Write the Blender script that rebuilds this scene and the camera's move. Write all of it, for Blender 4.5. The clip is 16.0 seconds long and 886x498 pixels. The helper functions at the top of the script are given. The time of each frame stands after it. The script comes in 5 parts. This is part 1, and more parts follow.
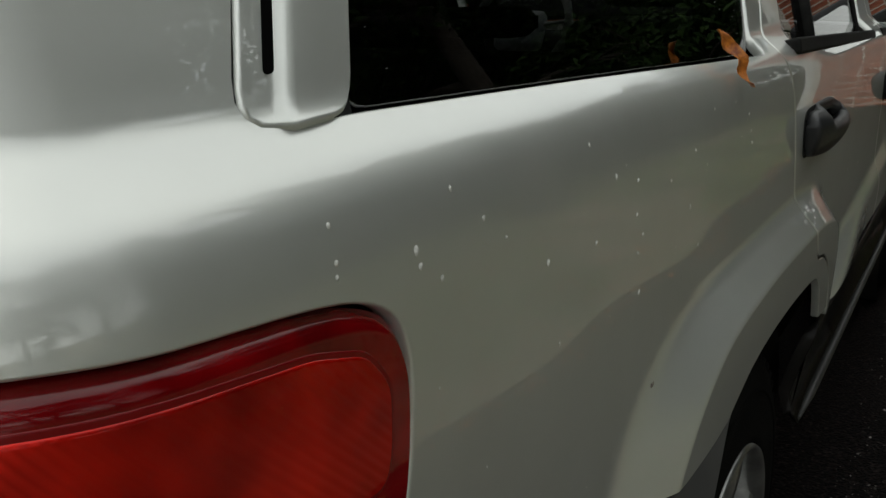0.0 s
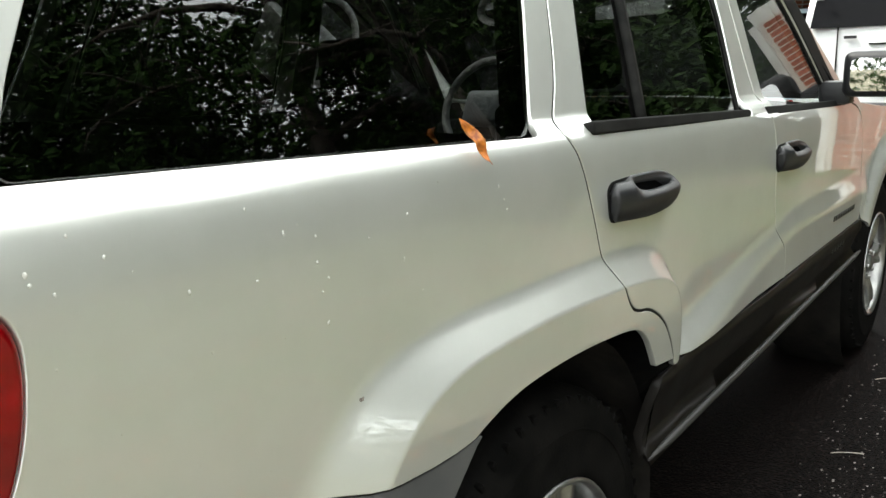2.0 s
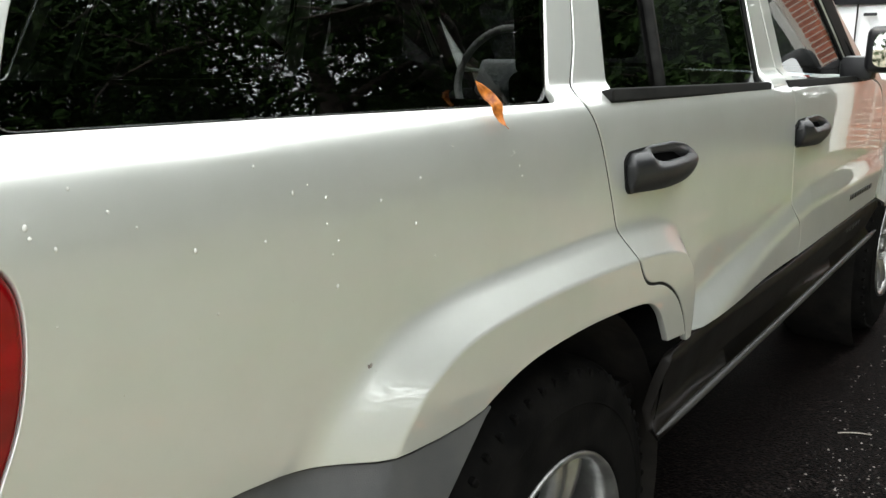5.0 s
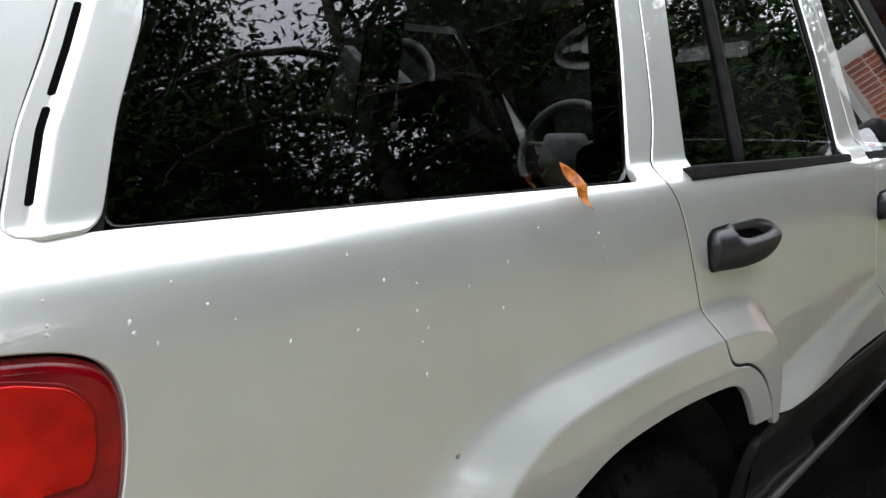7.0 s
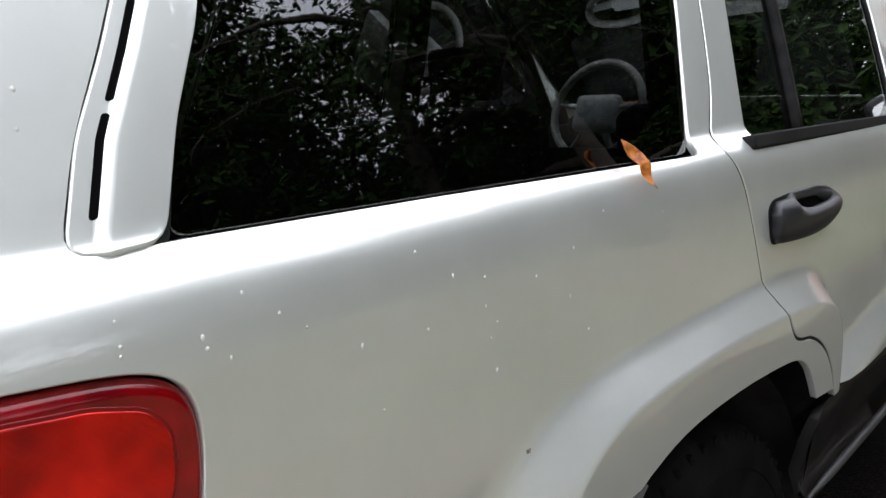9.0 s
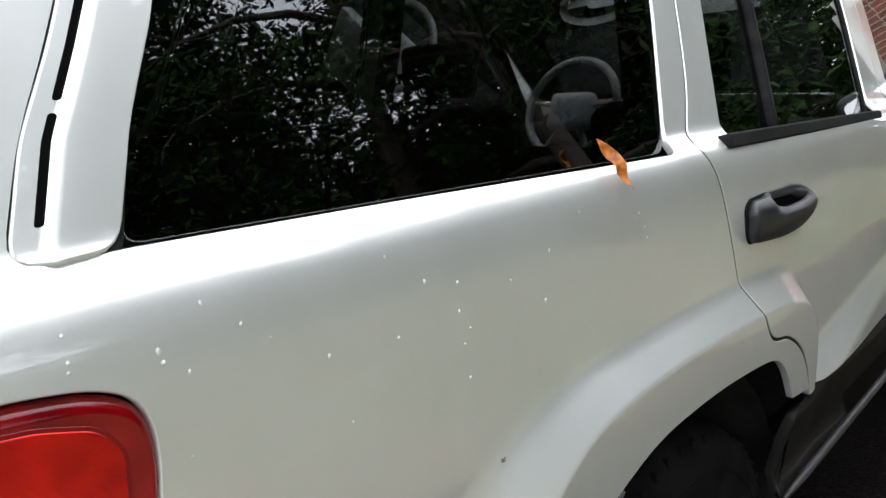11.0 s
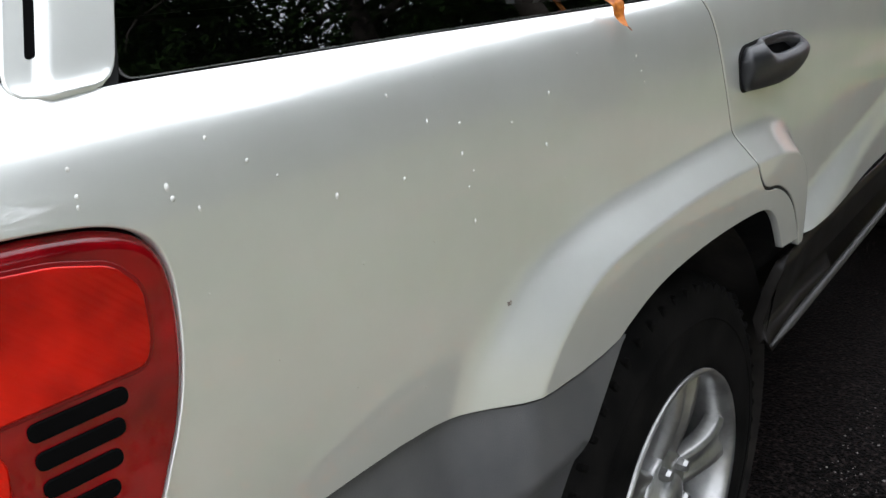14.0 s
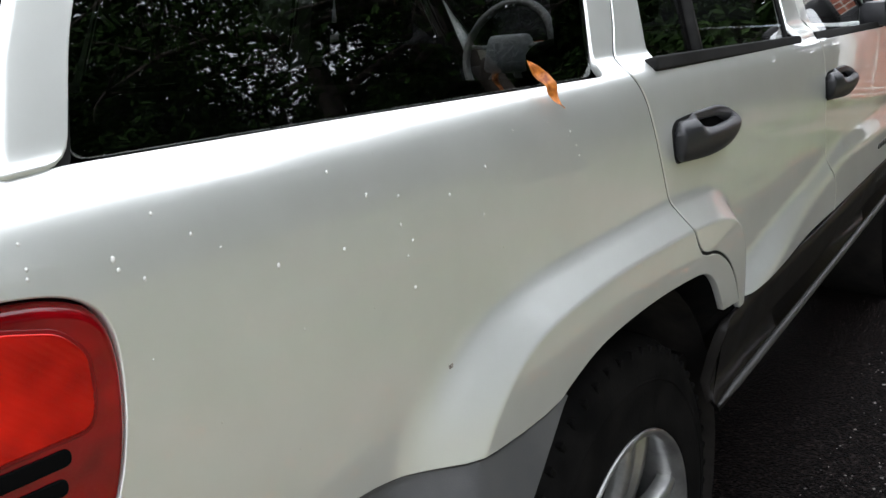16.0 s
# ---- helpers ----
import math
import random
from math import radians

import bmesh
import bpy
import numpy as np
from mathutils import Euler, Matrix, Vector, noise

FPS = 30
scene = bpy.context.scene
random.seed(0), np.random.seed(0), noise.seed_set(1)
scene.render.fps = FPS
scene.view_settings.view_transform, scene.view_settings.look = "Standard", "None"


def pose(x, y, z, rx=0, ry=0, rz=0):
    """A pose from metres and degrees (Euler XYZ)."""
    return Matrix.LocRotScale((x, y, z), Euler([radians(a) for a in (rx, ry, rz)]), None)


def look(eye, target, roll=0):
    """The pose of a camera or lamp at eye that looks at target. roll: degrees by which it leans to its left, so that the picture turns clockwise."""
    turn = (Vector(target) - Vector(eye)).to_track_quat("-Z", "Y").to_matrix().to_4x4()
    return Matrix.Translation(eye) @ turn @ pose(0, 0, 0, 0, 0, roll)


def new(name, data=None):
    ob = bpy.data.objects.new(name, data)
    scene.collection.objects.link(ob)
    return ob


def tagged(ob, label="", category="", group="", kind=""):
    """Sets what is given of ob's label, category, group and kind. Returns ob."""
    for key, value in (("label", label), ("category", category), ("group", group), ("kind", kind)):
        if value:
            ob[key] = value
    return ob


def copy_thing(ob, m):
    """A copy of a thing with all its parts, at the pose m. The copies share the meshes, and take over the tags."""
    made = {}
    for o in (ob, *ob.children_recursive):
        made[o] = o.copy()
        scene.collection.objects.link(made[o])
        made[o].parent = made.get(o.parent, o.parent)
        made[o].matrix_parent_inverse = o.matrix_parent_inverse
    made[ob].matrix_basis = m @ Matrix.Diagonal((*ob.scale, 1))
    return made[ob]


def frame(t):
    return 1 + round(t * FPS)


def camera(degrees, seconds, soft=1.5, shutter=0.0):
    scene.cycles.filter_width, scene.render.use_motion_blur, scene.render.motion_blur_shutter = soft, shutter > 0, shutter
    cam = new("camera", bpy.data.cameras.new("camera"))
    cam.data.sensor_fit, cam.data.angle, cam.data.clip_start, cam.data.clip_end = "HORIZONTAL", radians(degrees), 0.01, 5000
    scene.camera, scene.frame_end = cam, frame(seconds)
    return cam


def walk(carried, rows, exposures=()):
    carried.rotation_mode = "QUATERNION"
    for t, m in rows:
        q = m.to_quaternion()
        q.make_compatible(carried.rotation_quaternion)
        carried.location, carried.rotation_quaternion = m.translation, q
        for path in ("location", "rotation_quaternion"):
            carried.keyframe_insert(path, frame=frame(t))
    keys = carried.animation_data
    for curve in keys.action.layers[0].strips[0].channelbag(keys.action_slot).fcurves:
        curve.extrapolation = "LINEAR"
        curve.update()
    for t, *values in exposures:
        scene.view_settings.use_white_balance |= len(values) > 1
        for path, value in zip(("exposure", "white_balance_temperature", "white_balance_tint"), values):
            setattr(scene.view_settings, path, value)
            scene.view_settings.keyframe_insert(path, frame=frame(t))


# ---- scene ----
cam = camera(57.0, 16.0)
PATH = [
    (0, (1.101, -1.097, 1.217), (0.039, 0.496, 0.639), -0.8),
    (0.5, (1.219, -1.041, 1.224), (0.173, 0.597, 0.753), -0.5),
    (1, (1.338, -1.034, 1.229), (0.231, 0.582, 0.825), -1.5),
    (1.5, (1.43, -1.053, 1.234), (0.261, 0.523, 0.843), -1.8),
    (2, (1.484, -1.069, 1.239), (0.288, 0.48, 0.828), -1.4),
    (2.5, (1.486, -1.069, 1.237), (0.285, 0.476, 0.821), -1.3),
    (3, (1.487, -1.067, 1.236), (0.283, 0.473, 0.811), -1.1),
    (3.5, (1.487, -1.063, 1.234), (0.283, 0.473, 0.796), -0.8),
    (4, (1.482, -1.06, 1.231), (0.283, 0.471, 0.766), -0.5),
    (4.2, (1.48, -1.059, 1.226), (0.284, 0.47, 0.749), -0.4),
    (6.3, (1.444, -1.051, 1.232), (0.217, 0.464, 0.786), 0.2),
    (6.5, (1.457, -1.051, 1.238), (0.181, 0.443, 0.866), -0.4),
    (7, (1.426, -1.063, 1.240), (0.101, 0.403, 0.931), -1.2),
    (7.5, (1.396, -1.078, 1.258), (0.026, 0.332, 0.892), -0.9),
    (8, (1.388, -1.079, 1.255), (-0.001, 0.312, 0.884), -2.0),
    (8.5, (1.391, -1.072, 1.261), (0.005, 0.318, 0.880), -3.0),
    (9, (1.371, -1.062, 1.265), (0.012, 0.349, 0.864), -3.1),
    (11.5, (1.356, -1.039, 1.266), (0.062, 0.428, 0.849), -3.1),
    (12, (1.356, -1.045, 1.268), (0.09, 0.442, 0.837), -3.0),
    (12.5, (1.355, -1.043, 1.27), (0.094, 0.447, 0.834), -2.8),
    (13, (1.351, -1.039, 1.268), (0.085, 0.444, 0.824), -3.0),
    (13.5, (1.343, -1.045, 1.246), (0.083, 0.414, 0.712), -4.0),
    (14, (1.338, -1.058, 1.224), (0.097, 0.359, 0.552), -5.2),
    (14.5, (1.342, -1.062, 1.231), (0.117, 0.382, 0.589), -4.4),
    (15, (1.364, -1.069, 1.238), (0.147, 0.421, 0.69), -4.5),
    (15.5, (1.380, -1.071, 1.236), (0.168, 0.432, 0.714), -4.9),
    (16, (1.386, -1.071, 1.235), (0.182, 0.438, 0.711), -5.0),
]
EXPOSURES = [(0, -0.47, 6700, 4), (0.5, 1.11, 6700, 4), (1.0, 1.44, 6700, 4), (4.2, 1.46, 6700, 4), (6.3, 1.35, 6300, 12), (7.0, 1.17, 6200, 13), (8.0, 0.91, 6200, 14), (9.2, 1.12, 6200, 14), (11.4, 1.27, 6200, 12), (16, 1.28, 6200, 12)]
walk(cam, [(t, look(eye, target, roll)) for t, eye, target, roll in PATH], EXPOSURES)
# ---------------------------------------------------------------- light
world = bpy.data.worlds.new("world")
scene.world = world
world.use_nodes = True
wn = world.node_tree.nodes
sky = wn.new("ShaderNodeTexSky")
sky.sky_type = "NISHITA"
sky.sun_disc = False
sky.sun_elevation = radians(55)
sky.sun_rotation = radians(225)
sky.air_density, sky.dust_density, sky.ozone_density = 1.0, 4.0, 1.0
wn["Background"].inputs[1].default_value = 0.15
# a bright broken overcast over the blue
cloud_co = wn.new("ShaderNodeTexCoord")
cloud = wn.new("ShaderNodeTexNoise")
cloud.inputs["Scale"].default_value, cloud.inputs["Detail"].default_value = 2.2, 5
world.node_tree.links.new(cloud_co.outputs["Generated"], cloud.inputs["Vector"])
cover = wn.new("ShaderNodeMapRange")
cover.inputs["From Min"].default_value, cover.inputs["From Max"].default_value = 0.25, 0.6
cover.inputs["To Min"].default_value, cover.inputs["To Max"].default_value = 0.55, 0.95
world.node_tree.links.new(cloud.outputs["Fac"], cover.inputs["Value"])
veil = wn.new("ShaderNodeMix")
veil.data_type = "RGBA"
veil.inputs[7].default_value = (11.0, 11.2, 11.4, 1)
world.node_tree.links.new(cover.outputs[0], veil.inputs[0])
world.node_tree.links.new(sky.outputs[0], veil.inputs[6])
world.node_tree.links.new(veil.outputs[2], wn["Background"].inputs[0])
sun_data = bpy.data.lights.new("sun", "SUN")
sun_data.energy, sun_data.angle, sun_data.color = 1.1, radians(12), (1.0, 0.96, 0.9)
sun = new("sun", sun_data)
sun.matrix_world = look((-6, -6, 12), (0, 0, 0))

# ---------------------------------------------------------------- materials


def material(name, color, rough=0.5, metal=0.0, coat=0.0, coat_rough=0.03, spec=0.5):
    m = bpy.data.materials.new(name)
    m.use_nodes = True
    b = m.node_tree.nodes["Principled BSDF"]
    b.inputs["Base Color"].default_value = (*color, 1)
    b.inputs["Roughness"].default_value = rough
    b.inputs["Metallic"].default_value = metal
    b.inputs["Coat Weight"].default_value = coat
    b.inputs["Coat Roughness"].default_value = coat_rough
    b.inputs["Specular IOR Level"].default_value = spec
    return m


def vary(m, dark, light, scale, detail=4.0, rough=None, bump=0.0, bump_scale=None, spread=(0.35, 0.65), stretch=(1, 1, 1), random_amount=0.0):
    """Mottles the colour (and roughness) of a material between two tones, and roughens its surface."""
    t = m.node_tree
    b = t.nodes["Principled BSDF"]
    co = t.nodes.new("ShaderNodeTexCoord")
    mp = t.nodes.new("ShaderNodeMapping")
    mp.inputs["Scale"].default_value = stretch
    t.links.new(co.outputs["Object"], mp.inputs["Vector"])
    n = t.nodes.new("ShaderNodeTexNoise")
    n.inputs["Scale"].default_value, n.inputs["Detail"].default_value = scale, detail
    n.inputs["Roughness"].default_value = 0.62
    t.links.new(mp.outputs[0], n.inputs["Vector"])
    r = t.nodes.new("ShaderNodeValToRGB")
    r.color_ramp.elements[0].position, r.color_ramp.elements[1].position = spread
    r.color_ramp.elements[0].color, r.color_ramp.elements[1].color = (*dark, 1), (*light, 1)
    t.links.new(n.outputs["Fac"], r.inputs["Fac"])
    out = r.outputs["Color"]
    if random_amount:
        info = t.nodes.new("ShaderNodeObjectInfo")
        geo = t.nodes.new("ShaderNodeNewGeometry")
        add = t.nodes.new("ShaderNodeMath")
        add.operation = "ADD"
        t.links.new(info.outputs["Random"], add.inputs[0])
        t.links.new(geo.outputs["Random Per Island"], add.inputs[1])
        fr = t.nodes.new("ShaderNodeMath")
        fr.operation = "FRACT"
        t.links.new(add.outputs[0], fr.inputs[0])
        mr = t.nodes.new("ShaderNodeMapRange")
        mr.inputs["To Min"].default_value, mr.inputs["To Max"].default_value = 1 - random_amount, 1 + random_amount
        t.links.new(fr.outputs[0], mr.inputs["Value"])
        hsv = t.nodes.new("ShaderNodeHueSaturation")
        t.links.new(mr.outputs[0], hsv.inputs["Value"])
        t.links.new(out, hsv.inputs["Color"])
        out = hsv.outputs["Color"]
    t.links.new(out, b.inputs["Base Color"])
    if rough:
        mr = t.nodes.new("ShaderNodeMapRange")
        mr.inputs["To Min"].default_value, mr.inputs["To Max"].default_value = rough
        t.links.new(n.outputs["Fac"], mr.inputs["Value"])
        t.links.new(mr.outputs[0], b.inputs["Roughness"])
    if bump:
        n2 = t.nodes.new("ShaderNodeTexNoise")
        n2.inputs["Scale"].default_value, n2.inputs["Detail"].default_value = bump_scale or scale * 4, 3
        t.links.new(mp.outputs[0], n2.inputs["Vector"])
        bp = t.nodes.new("ShaderNodeBump")
        bp.inputs["Strength"].default_value, bp.inputs["Distance"].default_value = 1.0, bump
        t.links.new(n2.outputs["Fac"], bp.inputs["Height"])
        t.links.new(bp.outputs["Normal"], b.inputs["Normal"])
    return m


def glass_material(name, tint, rough=0.0, ior=1.66):
    m = bpy.data.materials.new(name)
    m.use_nodes = True
    t = m.node_tree
    t.nodes.clear()
    out = t.nodes.new("ShaderNodeOutputMaterial")
    clear = t.nodes.new("ShaderNodeBsdfTransparent")
    clear.inputs["Color"].default_value = (*tint, 1)
    gloss = t.nodes.new("ShaderNodeBsdfGlossy")
    gloss.inputs["Roughness"].default_value = rough
    fres = t.nodes.new("ShaderNodeFresnel")
    fres.inputs["IOR"].default_value = ior
    mix = t.nodes.new("ShaderNodeMixShader")
    t.links.new(fres.outputs[0], mix.inputs[0])
    t.links.new(clear.outputs[0], mix.inputs[1])
    t.links.new(gloss.outputs[0], mix.inputs[2])
    t.links.new(mix.outputs[0], out.inputs["Surface"])
    return m


PAINT = material("champagne_paint", (0.67, 0.68, 0.63), 0.36, 0.68, 1.0, 0.008)
vary(PAINT, (0.648, 0.662, 0.628), (0.686, 0.70, 0.667), 7.0, 6, rough=(0.40, 0.48))
PAINT.node_tree.nodes["Principled BSDF"].inputs["Coat IOR"].default_value = 2.05
# cladding toned near black: the dark ground the sill mirrors is put into its colour
SHADED_SILL = vary(material("shaded_sill_plastic", (0.016, 0.013, 0.012), 0.4, 0, 0, 0, 0.12), (0.006, 0.0055, 0.005), (0.012, 0.0105, 0.0095), 9, rough=(0.3, 0.5))
CLADDING = vary(material("grey_cladding_plastic", (0.09, 0.09, 0.092), 0.5), (0.045, 0.046, 0.049), (0.068, 0.068, 0.068), 9, rough=(0.4, 0.6), bump=0.0004, bump_scale=700)
SILL_HIGHLIGHT = vary(material("grey_sill_highlight", (0.03, 0.03, 0.029), 0.5), (0.018, 0.018, 0.017), (0.030, 0.029, 0.028), 9, rough=(0.4, 0.6))
HANDLE = vary(material("dark_handle_plastic", (0.035, 0.036, 0.045), 0.42), (0.009, 0.0092, 0.011), (0.015, 0.0155, 0.018), 30, rough=(0.36, 0.5), bump=0.0002, bump_scale=900)
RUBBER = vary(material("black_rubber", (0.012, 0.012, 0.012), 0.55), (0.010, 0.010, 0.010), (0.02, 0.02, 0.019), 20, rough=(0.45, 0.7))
TYRE = vary(material("tyre_rubber", (0.018, 0.018, 0.018), 0.8), (0.003, 0.003, 0.003), (0.008, 0.0075, 0.007), 14, rough=(0.65, 0.9), bump=0.0006, bump_scale=160)
BLACK = material("black_void", (0.003, 0.003, 0.003), 0.9, spec=0.02)
LINER = vary(material("wheel_liner", (0.012, 0.012, 0.012), 0.9), (0.008, 0.008, 0.008), (0.02, 0.018, 0.016), 8)
ALLOY = vary(material("wheel_alloy", (0.55, 0.55, 0.54), 0.33, 0.85, 0.3), (0.24, 0.24, 0.235), (0.36, 0.36, 0.35), 18, rough=(0.26, 0.42))
CHROME = material("bright_metal", (0.7, 0.7, 0.7), 0.18, 1.0)
DARK_GLASS = glass_material("privacy_glass", (0.26, 0.275, 0.28), ior=2.15)
CLEAR_GLASS = glass_material("clear_glass", (0.80, 0.86, 0.84), ior=1.45)
INTERIOR = vary(material("dark_interior_trim", (0.03, 0.03, 0.032), 0.8), (0.012, 0.012, 0.013), (0.022, 0.022, 0.023), 20)
RIM_GREY = vary(material("grey_wheel_rim", (0.12, 0.12, 0.12), 0.5), (0.14, 0.14, 0.14), (0.22, 0.22, 0.22), 15)
GREY_TRIM = vary(material("grey_interior_trim", (0.25, 0.25, 0.25), 0.6), (0.2, 0.2, 0.2), (0.3, 0.3, 0.3), 15)
PAD_GREY = vary(material("pale_grey_pad", (0.4, 0.4, 0.42), 0.55), (0.34, 0.345, 0.36), (0.44, 0.445, 0.46), 15)
SEAT = vary(material("seat_cloth", (0.06, 0.06, 0.06), 0.9), (0.012, 0.012, 0.012), (0.026, 0.025, 0.024), 40, bump=0.0006, bump_scale=500)
WHITE_PAINT = material("white_vehicle_paint", (0.78, 0.79, 0.8), 0.3, 0.0, 1.0)
RED_LENS = vary(material("red_lamp_lens", (0.5, 0.006, 0.004), 0.3, 0.5, 0.5, 0.02, 0.1), (0.24, 0.001, 0.001), (0.85, 0.012, 0.004), 9, 3)
RED_DARK = vary(material("dark_red_lamp_lens", (0.25, 0.001, 0.004), 0.15, 0.0, 0.8, 0.02, 0.1), (0.10, 0.0006, 0.002), (0.23, 0.0015, 0.004), 16, 2)
GROOVE = material("lamp_groove", (0.15, 0.001, 0.003), 0.4, 0.0, 0.5, 0.05, 0.1)
ribs = RED_LENS.node_tree
rib_co, rib_wave, rib_bump = ribs.nodes.new("ShaderNodeTexCoord"), ribs.nodes.new("ShaderNodeTexWave"), ribs.nodes.new("ShaderNodeBump")
rib_wave.bands_direction = "DIAGONAL"
rib_wave.inputs["Scale"].default_value = 95
rib_bump.inputs["Distance"].default_value = 0.0003
ribs.links.new(rib_co.outputs["Object"], rib_wave.inputs["Vector"])
ribs.links.new(rib_wave.outputs["Fac"], rib_bump.inputs["Height"])
ribs.links.new(rib_bump.outputs["Normal"], ribs.nodes["Principled BSDF"].inputs["Normal"])
ASPHALT = vary(material("asphalt", (0.04, 0.04, 0.04), 0.75), (0.0012, 0.0010, 0.0009), (0.034, 0.026, 0.024), 95, 9, rough=(0.35, 0.85), bump=0.007, bump_scale=130, spread=(0.5, 0.70))
ASPHALT.node_tree.nodes["Principled BSDF"].inputs["Specular IOR Level"].default_value = 0.05
for dull in (ASPHALT, TYRE, LINER, RUBBER, SEAT, INTERIOR):
    dull.node_tree.nodes["Principled BSDF"].inputs["Specular IOR Level"].default_value = 0.03
SOIL = vary(material("lawn_soil", (0.08, 0.06, 0.04), 0.95), (0.07, 0.085, 0.038), (0.18, 0.14, 0.095), 2.5, 8, bump=0.02, bump_scale=30)
BARK = vary(material("bark", (0.06, 0.045, 0.035), 0.95), (0.016, 0.013, 0.010), (0.055, 0.045, 0.035), 9, 6, bump=0.02, bump_scale=30, stretch=(1, 1, 0.25))
BRICK = vary(material("red_brick", (0.36, 0.13, 0.08), 0.85), (0.29, 0.075, 0.04), (0.46, 0.15, 0.08), 14, 5, bump=0.003, bump_scale=90, random_amount=0.25)
MORTAR = vary(material("mortar", (0.6, 0.56, 0.5), 0.95), (0.54, 0.50, 0.45), (0.68, 0.64, 0.58), 30, bump=0.002, bump_scale=200)
TRIM_WHITE = vary(material("white_trim_paint", (0.75, 0.75, 0.73), 0.5), (0.68, 0.68, 0.65), (0.8, 0.8, 0.78), 5)
BOUNCE_CONCRETE = vary(material("bounce_concrete", (0.5, 0.5, 0.48), 0.9), (0.36, 0.36, 0.34), (0.48, 0.475, 0.455), 1.5, 8, bump=0.002, bump_scale=60)
ROOFING = vary(material("roof_shingle", (0.1, 0.09, 0.085), 0.9), (0.06, 0.055, 0.05), (0.13, 0.12, 0.11), 10)


def leaf_material(name, a, b):
    m = vary(material(name, a, 0.6), a, b, 2.0, 3, random_amount=0.35)
    p = m.node_tree.nodes["Principled BSDF"]
    p.inputs["Specular IOR Level"].default_value = 0.06
    return m


LEAF = leaf_material("green_leaves", (0.010, 0.025, 0.006), (0.028, 0.055, 0.0125))
GRASS = leaf_material("grass_blades", (0.09, 0.135, 0.05), (0.19, 0.24, 0.10))
DRY_LEAF = leaf_material("dry_leaves", (0.18, 0.065, 0.022), (0.36, 0.15, 0.055))

# ---------------------------------------------------------------- mesh helpers


def part(name, bm, mat, parent=None, label="", smooth=False, angle=None):
    """Links a bmesh as one mesh object, under a thing or part where one is given."""
    me = bpy.data.meshes.new(name)
    bm.to_mesh(me)
    bm.free()
    if smooth:
        me.shade_smooth()
        if angle:
            me.set_sharp_from_angle(angle=radians(angle))
    for x in (mat if isinstance(mat, (list, tuple)) else [mat]):
        me.materials.append(x)
    ob = new(name, me)
    if parent is not None:
        ob.parent = parent
    if label:
        ob["label"] = label
    return ob


def add_box(bm, lo, hi, bevel=0.0, m=None, seg=2):
    """A bevelled box between two corners."""
    lo, hi = Vector(lo), Vector(hi)
    tmp = bmesh.new()
    bmesh.ops.create_cube(tmp, size=1.0)
    for v in tmp.verts:
        v.co = Vector([(lo[i] + hi[i]) / 2 + v.co[i] * (hi[i] - lo[i]) for i in range(3)])
    if bevel:
        bmesh.ops.bevel(tmp, geom=list(tmp.edges), offset=bevel, segments=seg, affect="EDGES", profile=0.6)
    merge(bm, tmp, m)
    return bm


def merge(bm, tmp, m=None):
    """Adds one bmesh to another, moved by m, and frees it."""
    vs = [bm.verts.new((m @ v.co) if m else v.co) for v in tmp.verts]
    tmp.verts.index_update()
    for f in tmp.faces:
        nf = bm.faces.new([vs[v.index] for v in f.verts])
        nf.smooth, nf.material_index = f.smooth, f.material_index
    tmp.free()


def sweep(bm, points, radius, sides=8, closed=False, flat=1.0):
    """A round tube along points; radius may be a list."""
    pts = [Vector(p) for p in points]
    n = len(pts)
    rings = []
    for i, p in enumerate(pts):
        a, b = pts[(i - 1) % n if closed else max(i - 1, 0)], pts[(i + 1) % n if closed else min(i + 1, n - 1)]
        t = (b - a).normalized()
        up = Vector((0, 0, 1)) if abs(t.z) < 0.9 else Vector((1, 0, 0))
        s = t.cross(up).normalized()
        u = s.cross(t)
        r = radius[i] if isinstance(radius, (list, tuple)) else radius
        rings.append([bm.verts.new(p + s * (r * math.cos(k * math.tau / sides)) + u * (r * flat * math.sin(k * math.tau / sides))) for k in range(sides)])
    for i in range(n if closed else n - 1):
        a, b = rings[i], rings[(i + 1) % n]
        for k in range(sides):
            f = bm.faces.new([a[k], a[(k + 1) % sides], b[(k + 1) % sides], b[k]])
            f.smooth = True
    if not closed:
        bm.faces.new(rings[0][::-1])
        bm.faces.new(rings[-1])
    return bm


def lathe(bm, profile, m, seg=48, smooth=True):
    """Turns (radius, along) pairs round the local z axis of m."""
    rings = []
    for r, h in profile:
        rings.append([bm.verts.new(m @ Vector((r * math.cos(k * math.tau / seg), r * math.sin(k * math.tau / seg), h))) for k in range(seg)])
    for a, b in zip(rings, rings[1:]):
        for k in range(seg):
            f = bm.faces.new([a[k], a[(k + 1) % seg], b[(k + 1) % seg], b[k]])
            f.smooth = smooth
    return bm


def smooth_step(v):
    v = min(max(v, 0.0), 1.0)
    return v * v * (3 - 2 * v)


def thing(name, label, category, at=(0, 0, 0), group="", kind=""):
    e = new(name)
    e.location = at
    e.empty_display_size = 0.1
    return tagged(e, label, category, group, kind)
